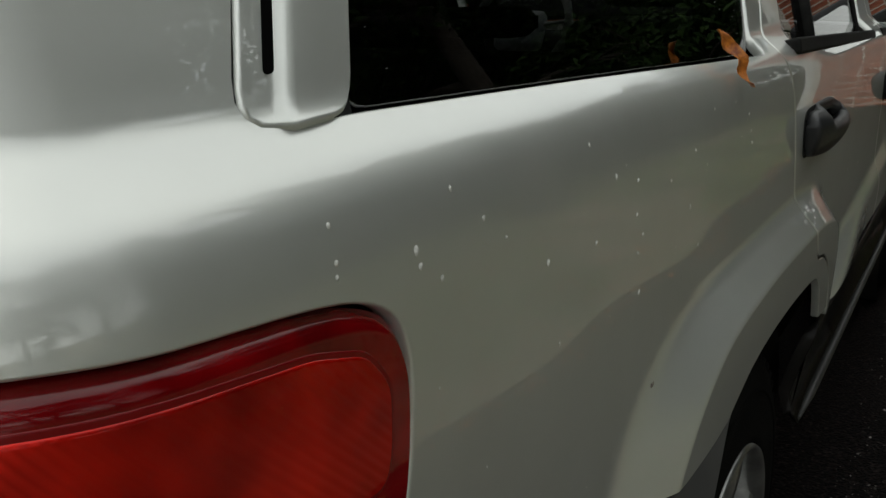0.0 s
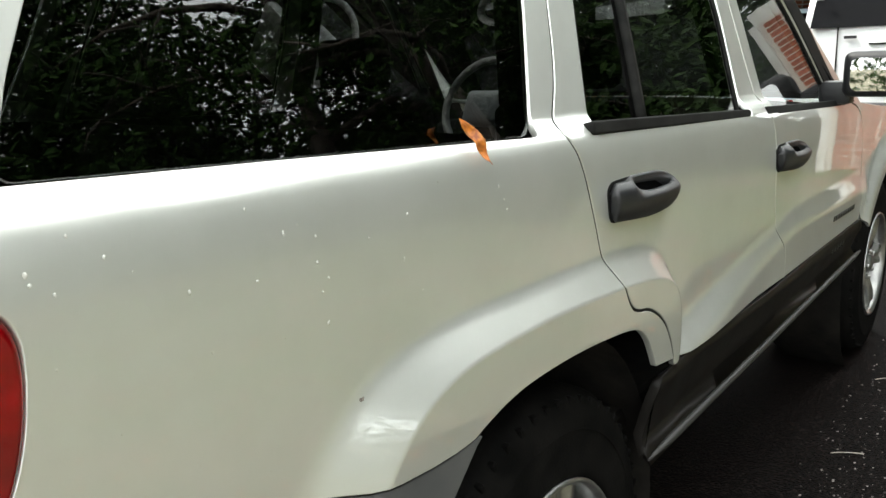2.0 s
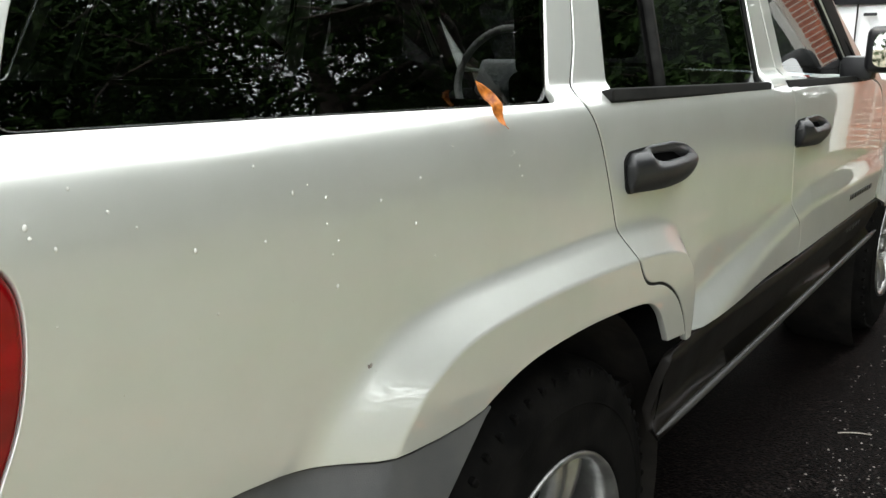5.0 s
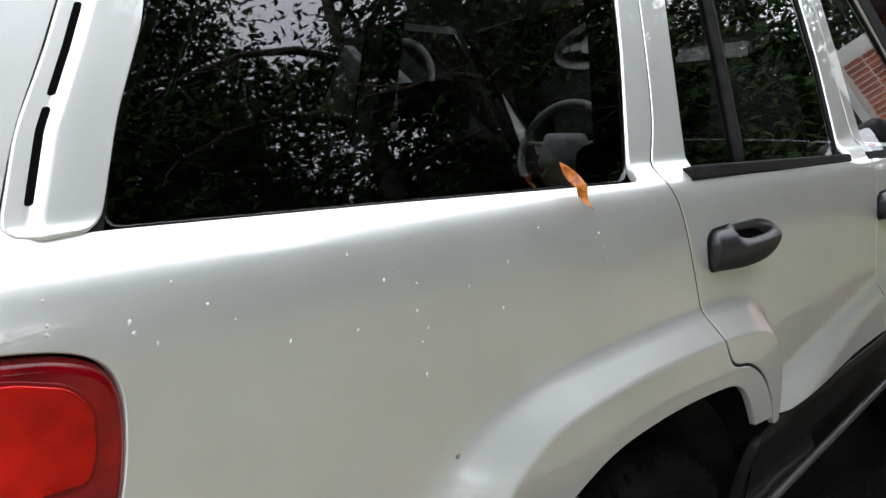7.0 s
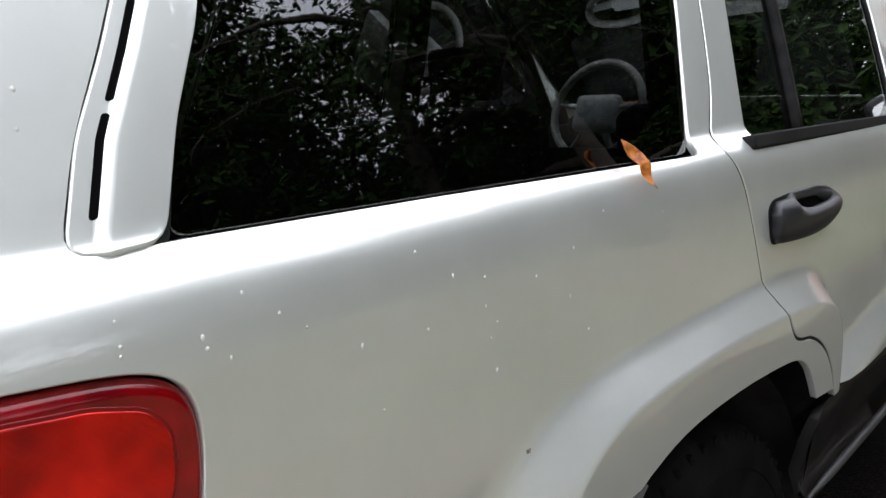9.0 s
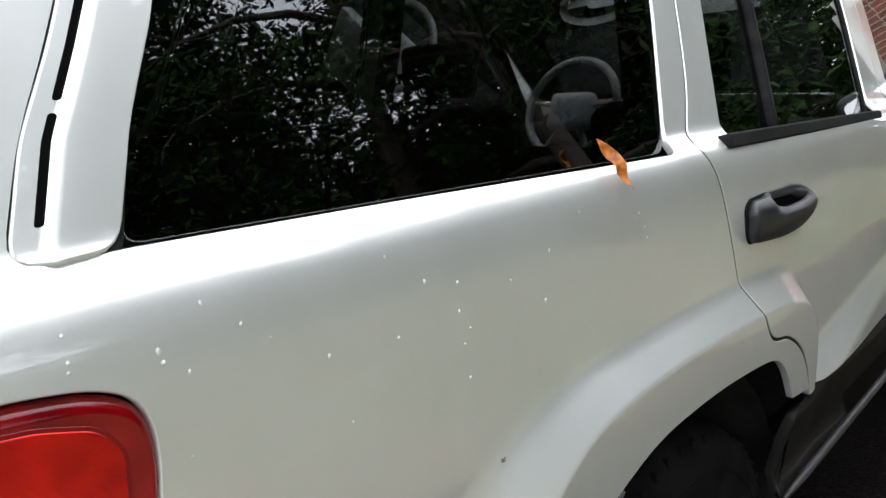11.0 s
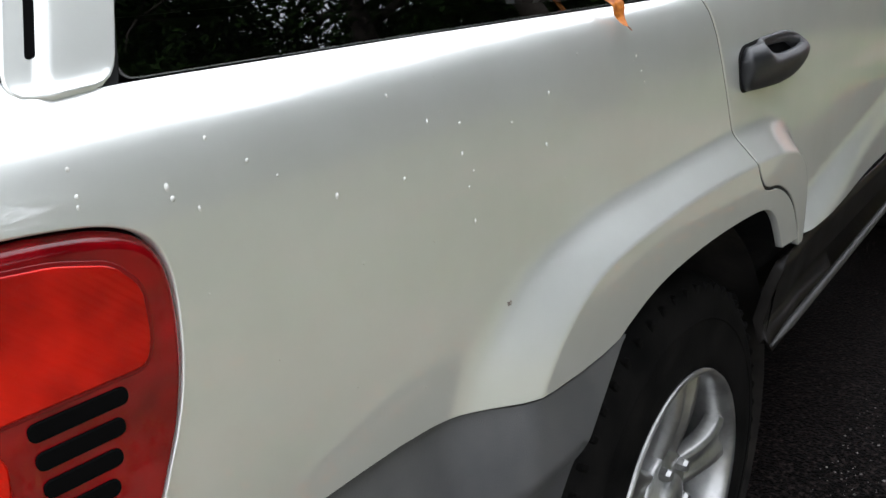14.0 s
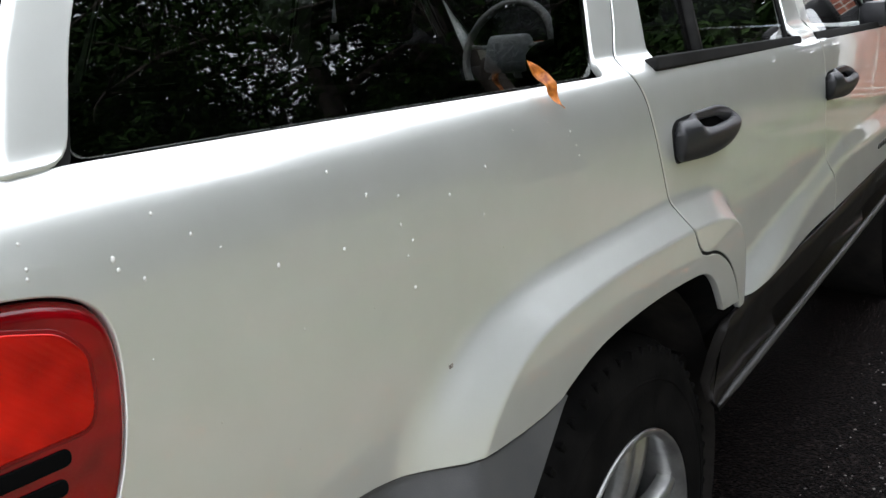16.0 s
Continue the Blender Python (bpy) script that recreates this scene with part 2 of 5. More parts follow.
# ---------------------------------------------------------------- the vehicle's skin
_z = np.arange(0.2, 1.9, 0.002)
_x = np.interp(_z, [0.2, 0.45, 0.55, 0.65, 0.75, 0.85, 0.92, 1.0, 1.05, 1.09, 1.12, 1.138, 1.150, 1.160, 1.167, 1.18, 1.62, 1.9],
               [0.845, 0.868, 0.876, 0.881, 0.885, 0.888, 0.889, 0.889, 0.888, 0.8862, 0.8825, 0.8775, 0.870, 0.857, 0.843, 0.839, 0.705, 0.61])
_k = np.exp(-0.5 * (np.arange(-24, 25) * 0.002 / 0.006) ** 2)
_x = np.convolve(np.pad(_x, 24, mode="edge"), _k / _k.sum(), mode="valid")
FLARE_C = (-0.03, 0.55)


def _cut(points):
    pts = [Vector(p) for p in points]
    for _ in range(3):
        q = [pts[0]]
        for a, b in zip(pts, pts[1:]):
            q += [a * 0.75 + b * 0.25, a * 0.25 + b * 0.75]
        pts = q + [pts[-1]]
    return [tuple(p) for p in pts]


def crease(v):
    """Rises softly from 0, runs straight and ends in an edge at 1."""
    v = min(max(v, 0.0), 1.0)
    return (v * v / 0.7 if v < 0.35 else v - 0.175) / 0.825


def _polar(points):
    a = [(math.atan2(z - FLARE_C[1], y - FLARE_C[0]), math.hypot(y - FLARE_C[0], z - FLARE_C[1])) for y, z in points]
    a.sort()
    return [p[0] for p in a], [p[1] for p in a]


OUTER = _polar(_cut([(0.450, 0.40), (0.455, 0.60), (0.458, 0.74), (0.456, 0.80), (0.435, 0.85), (0.40, 0.893), (0.35, 0.926), (0.29, 0.941), (0.20, 0.948), (0.10, 0.950), (-0.06, 0.949), (-0.19, 0.948), (-0.30, 0.945), (-0.39, 0.935), (-0.46, 0.914), (-0.525, 0.872), (-0.57, 0.81), (-0.60, 0.70), (-0.61, 0.5)]))
INNER = _polar(_cut([(0.41, 0.40), (0.415, 0.60), (0.418, 0.73), (0.412, 0.80), (0.385, 0.843), (0.34, 0.868), (0.24, 0.885), (0.13, 0.892), (0.0, 0.897), (-0.10, 0.899), (-0.19, 0.896), (-0.27, 0.891), (-0.33, 0.880), (-0.385, 0.854), (-0.43, 0.813), (-0.465, 0.76), (-0.48, 0.70), (-0.49, 0.5)]))
CORNER_Y, CORNER_R, NOSE_Y, NOSE_R = -0.93, 0.13, 3.02, 0.34
ARCH_F = (2.70, 0.43)
FLARE_LINES = [[(FLARE_C[0] + (float(np.interp(a, *INNER)) + d) * math.cos(a), FLARE_C[1] + (float(np.interp(a, *INNER)) + d) * math.sin(a)) for a in np.linspace(0.05, 3.1, 240)] for d in (0.004, 0.0, -0.004)]


def side_x(u, z):
    """How far out the side stands, from the middle of the vehicle."""
    x = float(np.interp(z, _z, _x))
    if z < 1.02:
        flare = 0.0
        a, r = math.atan2(z - FLARE_C[1], u - FLARE_C[0]), math.hypot(u - FLARE_C[0], z - FLARE_C[1])
        if r < 0.8:
            ro, ri = np.interp(a, *OUTER), np.interp(a, *INNER)
            flare = 0.034 * crease((ro - r) / (ro - ri))
        r = math.hypot(u - ARCH_F[0], (z - ARCH_F[1]) * 1.02)
        if r < 0.8:
            flare = max(flare, 0.034 * smooth_step((0.575 - r) / 0.075))
        low = (0.014 + 0.020 * smooth_step((1.05 - u) / 0.5)) * smooth_step((0.752 + 0.155 * (min(u, 1.3) - 0.5) - z) / 0.085) * smooth_step((u - 0.38) / 0.12) * smooth_step((2.35 - u) / 0.1)
        x += max(flare, low)
    return x


def skin(u, z, out=0.0):
    """A point of the skin: u runs along the side and round the corners, z is the height."""
    x = side_x(u, z) + out
    d = x - 0.885
    if u < CORNER_Y:
        a = min((CORNER_Y - u) / CORNER_R, math.pi / 2)
        rest = max(CORNER_Y - u - CORNER_R * math.pi / 2, 0)
        return Vector((0.885 - CORNER_R + CORNER_R * math.cos(a) + d * (1 if z > 1.1 else max(math.cos(a), 0.3)) - rest, CORNER_Y - CORNER_R * math.sin(a) - d * 0.9 * math.sin(a), z))
    if u > NOSE_Y:
        a = min((u - NOSE_Y) / NOSE_R, math.pi / 2)
        rest = max(u - NOSE_Y - NOSE_R * math.pi / 2, 0)
        return Vector((0.885 - NOSE_R + NOSE_R * math.cos(a) + d * math.cos(a) - rest, NOSE_Y + NOSE_R * math.sin(a) + d * math.sin(a), z))
    return Vector((x, u, z))


def skin_normal(u, z):
    e = 0.0035
    return (skin(u + e, z) - skin(u - e, z)).cross(skin(u, z + e) - skin(u, z - e)).normalized()


def pane(u, z, out=0.0):
    """The flat, slightly bowed sheet in which the side windows lie."""
    h = z - 1.167
    return Vector((0.8405 - 0.29 * h - 0.05 * h * h + out, u, z))


def pane_normal(u, z):
    return Vector((1, 0, 0.29 + 0.1 * (z - 1.167))).normalized()


def _dense(loop, step):
    out = []
    for (a, b), (c, d) in zip(loop, loop[1:] + loop[:1]):
        n = max(1, math.ceil(math.hypot(c - a, d - b) / step))
        out += [(a + (c - a) * i / n, b + (d - b) * i / n) for i in range(n)]
    return out


def rounded(loop, r=0.01, n=4, skip=()):
    """Rounds the corners of a loop of (u, z)."""
    out = []
    for i, p in enumerate(loop):
        a, b, c = Vector(loop[i - 1]), Vector(p), Vector(loop[(i + 1) % len(loop)])
        q = min(r, (a - b).length * 0.45, (c - b).length * 0.45)
        s, e = b + (a - b).normalized() * q, b + (c - b).normalized() * q
        for k in range(n + 1):
            t = k / n
            out.append(tuple(s * (1 - t) ** 2 + b * 2 * t * (1 - t) + e * t * t))
    return out


def soften(points, times=2):
    """Chaikin corner cutting of an open line."""
    pts = [Vector(p) for p in points]
    for _ in range(times):
        q = [pts[0]]
        for a, b in zip(pts, pts[1:]):
            q += [a * 0.75 + b * 0.25, a * 0.25 + b * 0.75]
        pts = q + [pts[-1]]
    return [tuple(p) for p in pts]


def _inside(pts, loop):
    x, y = pts[:, 0], pts[:, 1]
    got = np.zeros(len(pts), bool)
    for (a, b), (c, d) in zip(loop, loop[1:] + loop[:1]):
        if b != d:
            got ^= ((b > y) != (d > y)) & (x < (c - a) * (y - b) / (d - b) + a)
    return got


def panel(name, outline, holes=(), mat=None, parent=None, step=0.014, out=0.0, lip=0.012, edge=0.0016, side=1, label="", surface=skin, normal=skin_normal, creases=()):
    """A sheet of the skin cut to an outline, with holes, rounded edges and flanges turned inward. side -1: the far side. creases: lines that its mesh follows."""
    from mathutils.geometry import delaunay_2d_cdt
    loops = []
    for n, loop in enumerate([outline, *holes]):
        area = sum(a[0] * b[1] - b[0] * a[1] for a, b in zip(loop, loop[1:] + loop[:1]))
        loop = list(loop) if (area > 0) == (n == 0) else list(loop)[::-1]
        loops.append(_dense(loop, step))
    verts, edges = [], []
    for loop in loops:
        s = len(verts)
        verts += loop
        edges += [(s + i, s + (i + 1) % len(loop)) for i in range(len(loop))]
    rim = np.array(verts)
    lo, hi = rim.min(0), rim.max(0)
    for line in creases:
        pts = np.array(line)
        ok = _inside(pts, loops[0])
        for h in loops[1:]:
            ok &= ~_inside(pts, h)
        ok &= np.array([np.min(np.hypot(*(rim - p).T)) > 0.003 for p in pts])
        for i in range(len(pts)):
            if ok[i]:
                verts.append(tuple(pts[i]))
                if i and ok[i - 1]:
                    edges.append((len(verts) - 2, len(verts) - 1))
    rim = np.array(verts)
    g = np.stack(np.meshgrid(np.arange(lo[0], hi[0], step), np.arange(lo[1], hi[1], step)), -1).reshape(-1, 2)
    keep = _inside(g, loops[0])
    for h in loops[1:]:
        keep &= ~_inside(g, h)
    g = g[keep]
    if len(g):
        near = np.array([np.min(np.abs(rim - p).max(1)) > step * 0.55 for p in g])
        g = g[near]
    co, _, faces, *_ = delaunay_2d_cdt([Vector(v) for v in verts] + [Vector(v) for v in g], edges, [], 0, 1e-6)
    flat = np.array([c[:] for c in co])
    mid = np.array([flat[f].mean(0) for f in faces])
    keep = _inside(mid, loops[0])
    for h in loops[1:]:
        keep &= ~_inside(mid, h)
    points, normals, tris = [], [], []
    for u, z in flat:
        points.append(surface(u, z, out))
        normals.append(normal(u, z))
    for f, k in zip(faces, keep):
        if k:
            (a, b), (c, d), (e, h) = flat[f[0]], flat[f[1]], flat[f[2]]
            tris.append(list(f) if (c - a) * (h - b) - (e - a) * (d - b) > 0 else [f[0], f[2], f[1]])
    for loop in loops:
        n = len(loop)
        rings = []
        for ring in range(3):
            s = len(points)
            for i, (u, z) in enumerate(loop):
                a, b = loop[i - 1], loop[(i + 1) % n]
                t = Vector((b[0] - a[0], b[1] - a[1])).normalized()
                w = Vector((t.y, -t.x))
                nm = normal(u, z)
                p1 = surface(u + w.x * edge, z + w.y * edge, out)
                away = (p1 - surface(u, z, out))
                away = away.normalized() if away.length > 1e-9 else Vector((0, 0, 1))
                if ring == 0:
                    points.append(surface(u, z, out)), normals.append(nm)
                elif ring == 1:
                    points.append(p1 - nm * edge), normals.append((nm * 0.6 + away).normalized())
                else:
                    points.append(p1 - nm * lip), normals.append(away)
            rings.append(range(s, s + n))
        for a, b in zip(rings, rings[1:]):
            tris += [[a[i], b[i], b[(i + 1) % n], a[(i + 1) % n]] for i in range(n)]
    if side < 0:
        points = [Vector((-p.x, p.y, p.z)) for p in points]
        normals = [Vector((-p.x, p.y, p.z)) for p in normals]
        tris = [t[::-1] for t in tris]
    me = bpy.data.meshes.new(name)
    me.from_pydata(points, [], tris)
    me.shade_smooth()
    me.normals_split_custom_set_from_vertices([tuple(n) for n in normals])
    me.materials.append(mat)
    ob = new(name, me)
    if parent is not None:
        ob.parent = parent
    if label:
        ob["label"] = label
    return ob


# ---------------------------------------------------------------- the vehicle
car = thing("sport_utility_vehicle", "light champagne metallic five-door off-road car parked on wet asphalt", "car")

SEAM = soften([(0.388, 0.700), (0.372, 0.735), (0.330, 0.790), (0.262, 0.828), (0.205, 0.836), (0.178, 0.852), (0.152, 0.892), (0.128, 0.95), (0.096, 1.03), (0.078, 1.075), (0.060, 1.115), (0.043, 1.140), (0.036, 1.154), (0.058, 1.185), (0.092, 1.24), (0.126, 1.346), (0.195, 1.62)], 2)
LAMP_EDGE = soften([(-1.10, 1.115), (-1.0, 1.110), (-0.94, 1.103), (-0.905, 1.0995), (-0.870, 1.096), (-0.838, 1.090), (-0.814, 1.077), (-0.804, 1.056), (-0.8035, 1.025), (-0.809, 0.985), (-0.819, 0.95), (-0.838, 0.91), (-0.857, 0.87), (-0.885, 0.818)], 2)
CLAD_TOP = soften([(-0.885, 0.818), (-0.70, 0.819), (-0.60, 0.816), (-0.525, 0.803), (-0.45, 0.785), (-0.34, 0.778), (-0.262, 0.784)], 1)
ARCH = soften([(-0.262, 0.790), (-0.20, 0.809), (-0.13, 0.818), (0.0, 0.820), (0.13, 0.812), (0.21, 0.802), (0.255, 0.775), (0.285, 0.735), (0.305, 0.703)], 2)
HOLE = rounded([(-0.866, 1.166), (-0.783, 1.166), (-0.527, 1.1615), (-0.022, 1.150), (0.052, 1.340), (0.125, 1.572), (-0.67, 1.572), (-0.805, 1.30), (-0.838, 1.24)], 0.024)
quarter_outline = [p for p in SEAM] + [(-1.10, 1.62)] + [(u, z + 0.004) for u, z in LAMP_EDGE] + [(u, z + 0.004) for u, z in CLAD_TOP[1:-1]] + [(u, z + 0.004) for u, z in ARCH] + [(0.388, 0.700)][:0]


REAR_WIN = rounded([(0.155, 1.147), (0.935, 1.132), (0.955, 1.36), (0.945, 1.565), (0.275, 1.565), (0.211, 1.345)], 0.018)
FRONT_WIN = rounded([(1.122, 1.127), (1.86, 1.119), (1.62, 1.37), (1.40, 1.565), (1.085, 1.565), (1.112, 1.35)], 0.018)
B_SEAM = soften([(1.216, 0.676), (1.218, 0.738), (1.20, 0.770), (1.145, 0.815), (1.132, 0.86), (1.116, 0.93), (1.110, 1.01), (1.092, 1.10), (1.060, 1.14), (1.045, 1.36), (1.02, 1.62)], 2)
A_SEAM = soften([(2.17, 0.70), (2.20, 0.80), (2.18, 1.0), (2.12, 1.10), (1.92, 1.135), (1.66, 1.38), (1.42, 1.62)], 2)


def beside(line, d):
    """A line laid beside another, d to its right."""
    out = []
    for i, p in enumerate(line):
        a, b = Vector(line[max(i - 1, 0)]), Vector(line[min(i + 1, len(line) - 1)])
        t = (b - a).normalized()
        out.append((p[0] + t.y * d, p[1] - t.x * d))
    return out


def shrunk(loop, d):
    """A closed loop drawn in by d."""
    n = len(loop)
    area = sum(a[0] * b[1] - b[0] * a[1] for a, b in zip(loop, loop[1:] + loop[:1]))
    s = 1 if area > 0 else -1
    out = []
    for i, p in enumerate(loop):
        t = (Vector(loop[(i + 1) % n]) - Vector(loop[i - 1])).normalized()
        out.append((p[0] - t.y * d * s, p[1] + t.x * d * s))
    return out


GAP = 0.0043


def strip_face(u, z, out=0.0):
    """The upright face of the rubber strips under the door windows."""
    return Vector((0.8800 - 0.2 * (z - 1.145 + 0.015 * (u - 0.115)) + out, u, z))


def strip_normal(u, z):
    return Vector((1, 0, 0.25)).normalized()


def trim_edge(z):
    """The rear edge of the pillar trim."""
    return float(np.interp(z, [1.10, 1.1685, 1.24, 1.30, 1.568], [-0.875, -0.858, -0.832, -0.800, -0.668]))


def trim_skin(u, z, out=0.0):
    d = (u - trim_edge(z)) * 0.9
    rise = 0.0055 * smooth_step((d - 0.0125) / 0.0075) - 0.003 * smooth_step((d - 0.022) / 0.045)
    return skin(u, z, out + rise)


TRIM_LINES = [[(trim_edge(z) + d, z) for z in np.arange(1.165, 1.57, 0.005)] for d in (0.0125, 0.0155, 0.0185, 0.0215, 0.0245, 0.029)]


def trim_normal(u, z):
    e = 0.0015
    return (trim_skin(u + e, z) - trim_skin(u - e, z)).cross(trim_skin(u, z + e) - trim_skin(u, z - e)).normalized()


def glass_loop(loop, grow):
    c = Vector((sum(p[0] for p in loop) / len(loop), sum(p[1] for p in loop) / len(loop)))
    return [tuple(Vector(p) + (Vector(p) - c).normalized() * grow) for p in loop]


for side in (1, -1):
    fine = 0.012 if side > 0 else 0.05
    panel("quarter_panel", beside(SEAM, -GAP) + quarter_outline[len(SEAM):], [HOLE], PAINT, car, fine, side=side, creases=FLARE_LINES if side > 0 else ())
    door = panel("rear_door", [(1.210, 0.682)] + beside(B_SEAM, -GAP)[1:] + beside(SEAM, GAP)[::-1] + [(0.396, 0.682)], [REAR_WIN], PAINT, car, fine, side=side, creases=FLARE_LINES if side > 0 else ())
    fdoor = panel("front_door", [(1.226, 0.682), (2.165, 0.70)] + beside(A_SEAM, -GAP)[1:] + beside(B_SEAM, GAP)[:0:-1], [FRONT_WIN], PAINT, car, fine * 1.3, side=side)
    arch_f = [(ARCH_F[0] + 0.47 * math.cos(a), ARCH_F[1] + 0.45 * math.sin(a)) for a in np.linspace(math.radians(150), math.radians(20), 24)]
    panel("front_fender", [(2.175, 0.72)] + arch_f + [(3.16, 0.62), (3.50, 0.70), (3.50, 0.98), (3.3, 1.01), (2.6, 1.085), (2.12, 1.118)] + beside(A_SEAM, GAP)[::-1][-30:], [], PAINT, car, fine * 1.3, side=side)
    # glass
    panel("quarter_window", rounded([(-0.787, 1.1685), (-0.527, 1.163), (-0.025, 1.152), (0.048, 1.338), (0.122, 1.568), (-0.64, 1.568), (-0.718, 1.325), (-0.757, 1.25)], 0.016), [], DARK_GLASS, car, 0.06, out=-0.002, surface=pane, normal=pane_normal, lip=0.004, side=side, label="dark privacy glass")
    panel("rear_door_window", glass_loop(REAR_WIN, 0.006), [], DARK_GLASS, door, 0.06, out=-0.008, surface=pane, normal=pane_normal, lip=0.004, side=side, label="dark privacy glass")
    panel("front_door_window", glass_loop(FRONT_WIN, 0.006), [], CLEAR_GLASS, fdoor, 0.06, out=-0.008, surface=pane, normal=pane_normal, lip=0.004, side=side, label="clear glass").visible_shadow = False
    # pillar trim behind the quarter window: a groove with air slots, then a rounded ridge
    trim = panel("pillar_trim", rounded([(-0.860, 1.1685), (-0.793, 1.1705), (-0.762, 1.25), (-0.723, 1.325), (-0.648, 1.566), (-0.668, 1.568), (-0.800, 1.30), (-0.834, 1.24)], 0.016), [], PAINT, car, 0.008 if side > 0 else 0.05, out=0.002, side=side, surface=trim_skin, normal=trim_normal, creases=TRIM_LINES if side > 0 else ())
    panel("trim_seal", rounded([(-0.869, 1.158), (-0.79, 1.160), (-0.76, 1.25), (-0.72, 1.325), (-0.645, 1.566), (-0.680, 1.578), (-0.811, 1.30), (-0.844, 1.23)], 0.02), [], RUBBER, trim, 0.014 if side > 0 else 0.05, out=-0.0022, lip=0.003, edge=0.001, side=side)
    for z0, z1 in ((1.189, 1.256), (1.265, 1.335), (1.344, 1.45)):
        line = [(trim_edge(z0 + (z1 - z0) * k / 8), z0 + (z1 - z0) * k / 8) for k in range(9)]
        panel("air_slot", rounded([(u + 0.0100, z) for u, z in line] + [(u + 0.0148, z) for u, z in line[::-1]], 0.002), [], BLACK, trim, 0.004 if side > 0 else 0.05, out=0.0028, lip=0.002, edge=0.0006, side=side, surface=trim_skin, normal=trim_normal)
    # black strips put shade into the shut lines; rubber seals round the door windows
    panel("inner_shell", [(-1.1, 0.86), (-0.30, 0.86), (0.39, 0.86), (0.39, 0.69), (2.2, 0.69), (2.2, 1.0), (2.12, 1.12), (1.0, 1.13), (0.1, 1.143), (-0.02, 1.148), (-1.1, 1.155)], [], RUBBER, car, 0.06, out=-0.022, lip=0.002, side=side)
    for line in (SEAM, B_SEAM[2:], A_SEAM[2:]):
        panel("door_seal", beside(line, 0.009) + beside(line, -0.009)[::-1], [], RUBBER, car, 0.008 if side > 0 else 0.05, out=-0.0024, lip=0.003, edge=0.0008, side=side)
    for owner, loop in ((door, REAR_WIN), (fdoor, FRONT_WIN)):
        panel("window_seal", shrunk(loop, 0.001), [shrunk(loop, 0.011)], RUBBER, owner, 0.02 if side > 0 else 0.06, out=-0.003, lip=0.006, edge=0.002, side=side, surface=pane, normal=pane_normal)
    # black cover of the windscreen pillar
    panel("pillar_cover", [(1.855, 1.122), (2.02, 1.128), (1.90, 1.21), (1.74, 1.385), (1.49, 1.60), (1.41, 1.60), (1.405, 1.568), (1.625, 1.372)], [], RUBBER, fdoor, 0.03 if side > 0 else 0.06, out=0.003, lip=0.006, edge=0.0015, side=side)
    # belt strips under the door windows
    for owner, u0, u1, z0, z1 in ((door, 0.122, 0.912, 1.1485, 1.1345), (fdoor, 1.045, 1.87, 1.1325, 1.1225)):
        strip = rounded([(u0, z0), (u1, z1), (u1 + 0.002, z1 + 0.012), (u0 + 0.001, z0 + 0.014)], 0.004)
        panel("belt_strip", strip, [], RUBBER, owner, 0.02 if side > 0 else 0.06, lip=0.022, edge=0.004, side=side, surface=strip_face, normal=strip_normal)
    bm = bmesh.new()
    sweep(bm, [pane(0.378 + 0.065 * i / 6, 1.135 + 0.43 * i / 6, -0.006) for i in range(7)], 0.013, 6)
    if side < 0:
        for v in bm.verts:
            v.co.x *= -1
        bmesh.ops.reverse_faces(bm, faces=bm.faces)
    part("window_divider", bm, RUBBER, door)

# sill and bumper cladding


def cladding(name, outline, profile, side=1, step=0.03, parent=None):
    def surf(u, z, out=0.0):
        if name[:4] == "sill":
            z0 = 0.68 - (0.68 - z) * 0.198 / (0.198 - 0.012 - 0.033 * (min(u, 2.2) - 0.32))
            return Vector((0.903 + 0.010 * smooth_step((0.56 - u) / 0.16) + float(np.interp(z0, *profile)) + out, u, z))
        p = skin(u, max(z, 0.66))
        n = skin_normal(u, max(z, 0.66))
        n.z = 0
        return Vector((p.x, p.y, z)) + n.normalized() * (float(np.interp(z, *profile)) + out)

    def nrm(u, z):
        e = 0.004
        return (surf(u + e, z) - surf(u - e, z)).cross(surf(u, z + e) - surf(u, z - e)).normalized()

    # the sill takes the copy with shade in its colour
    return panel(name, outline, [], SHADED_SILL if name[:4] == 'sill' else CLADDING, parent or car, step, side=side, surface=surf, normal=nrm, lip=0.02)


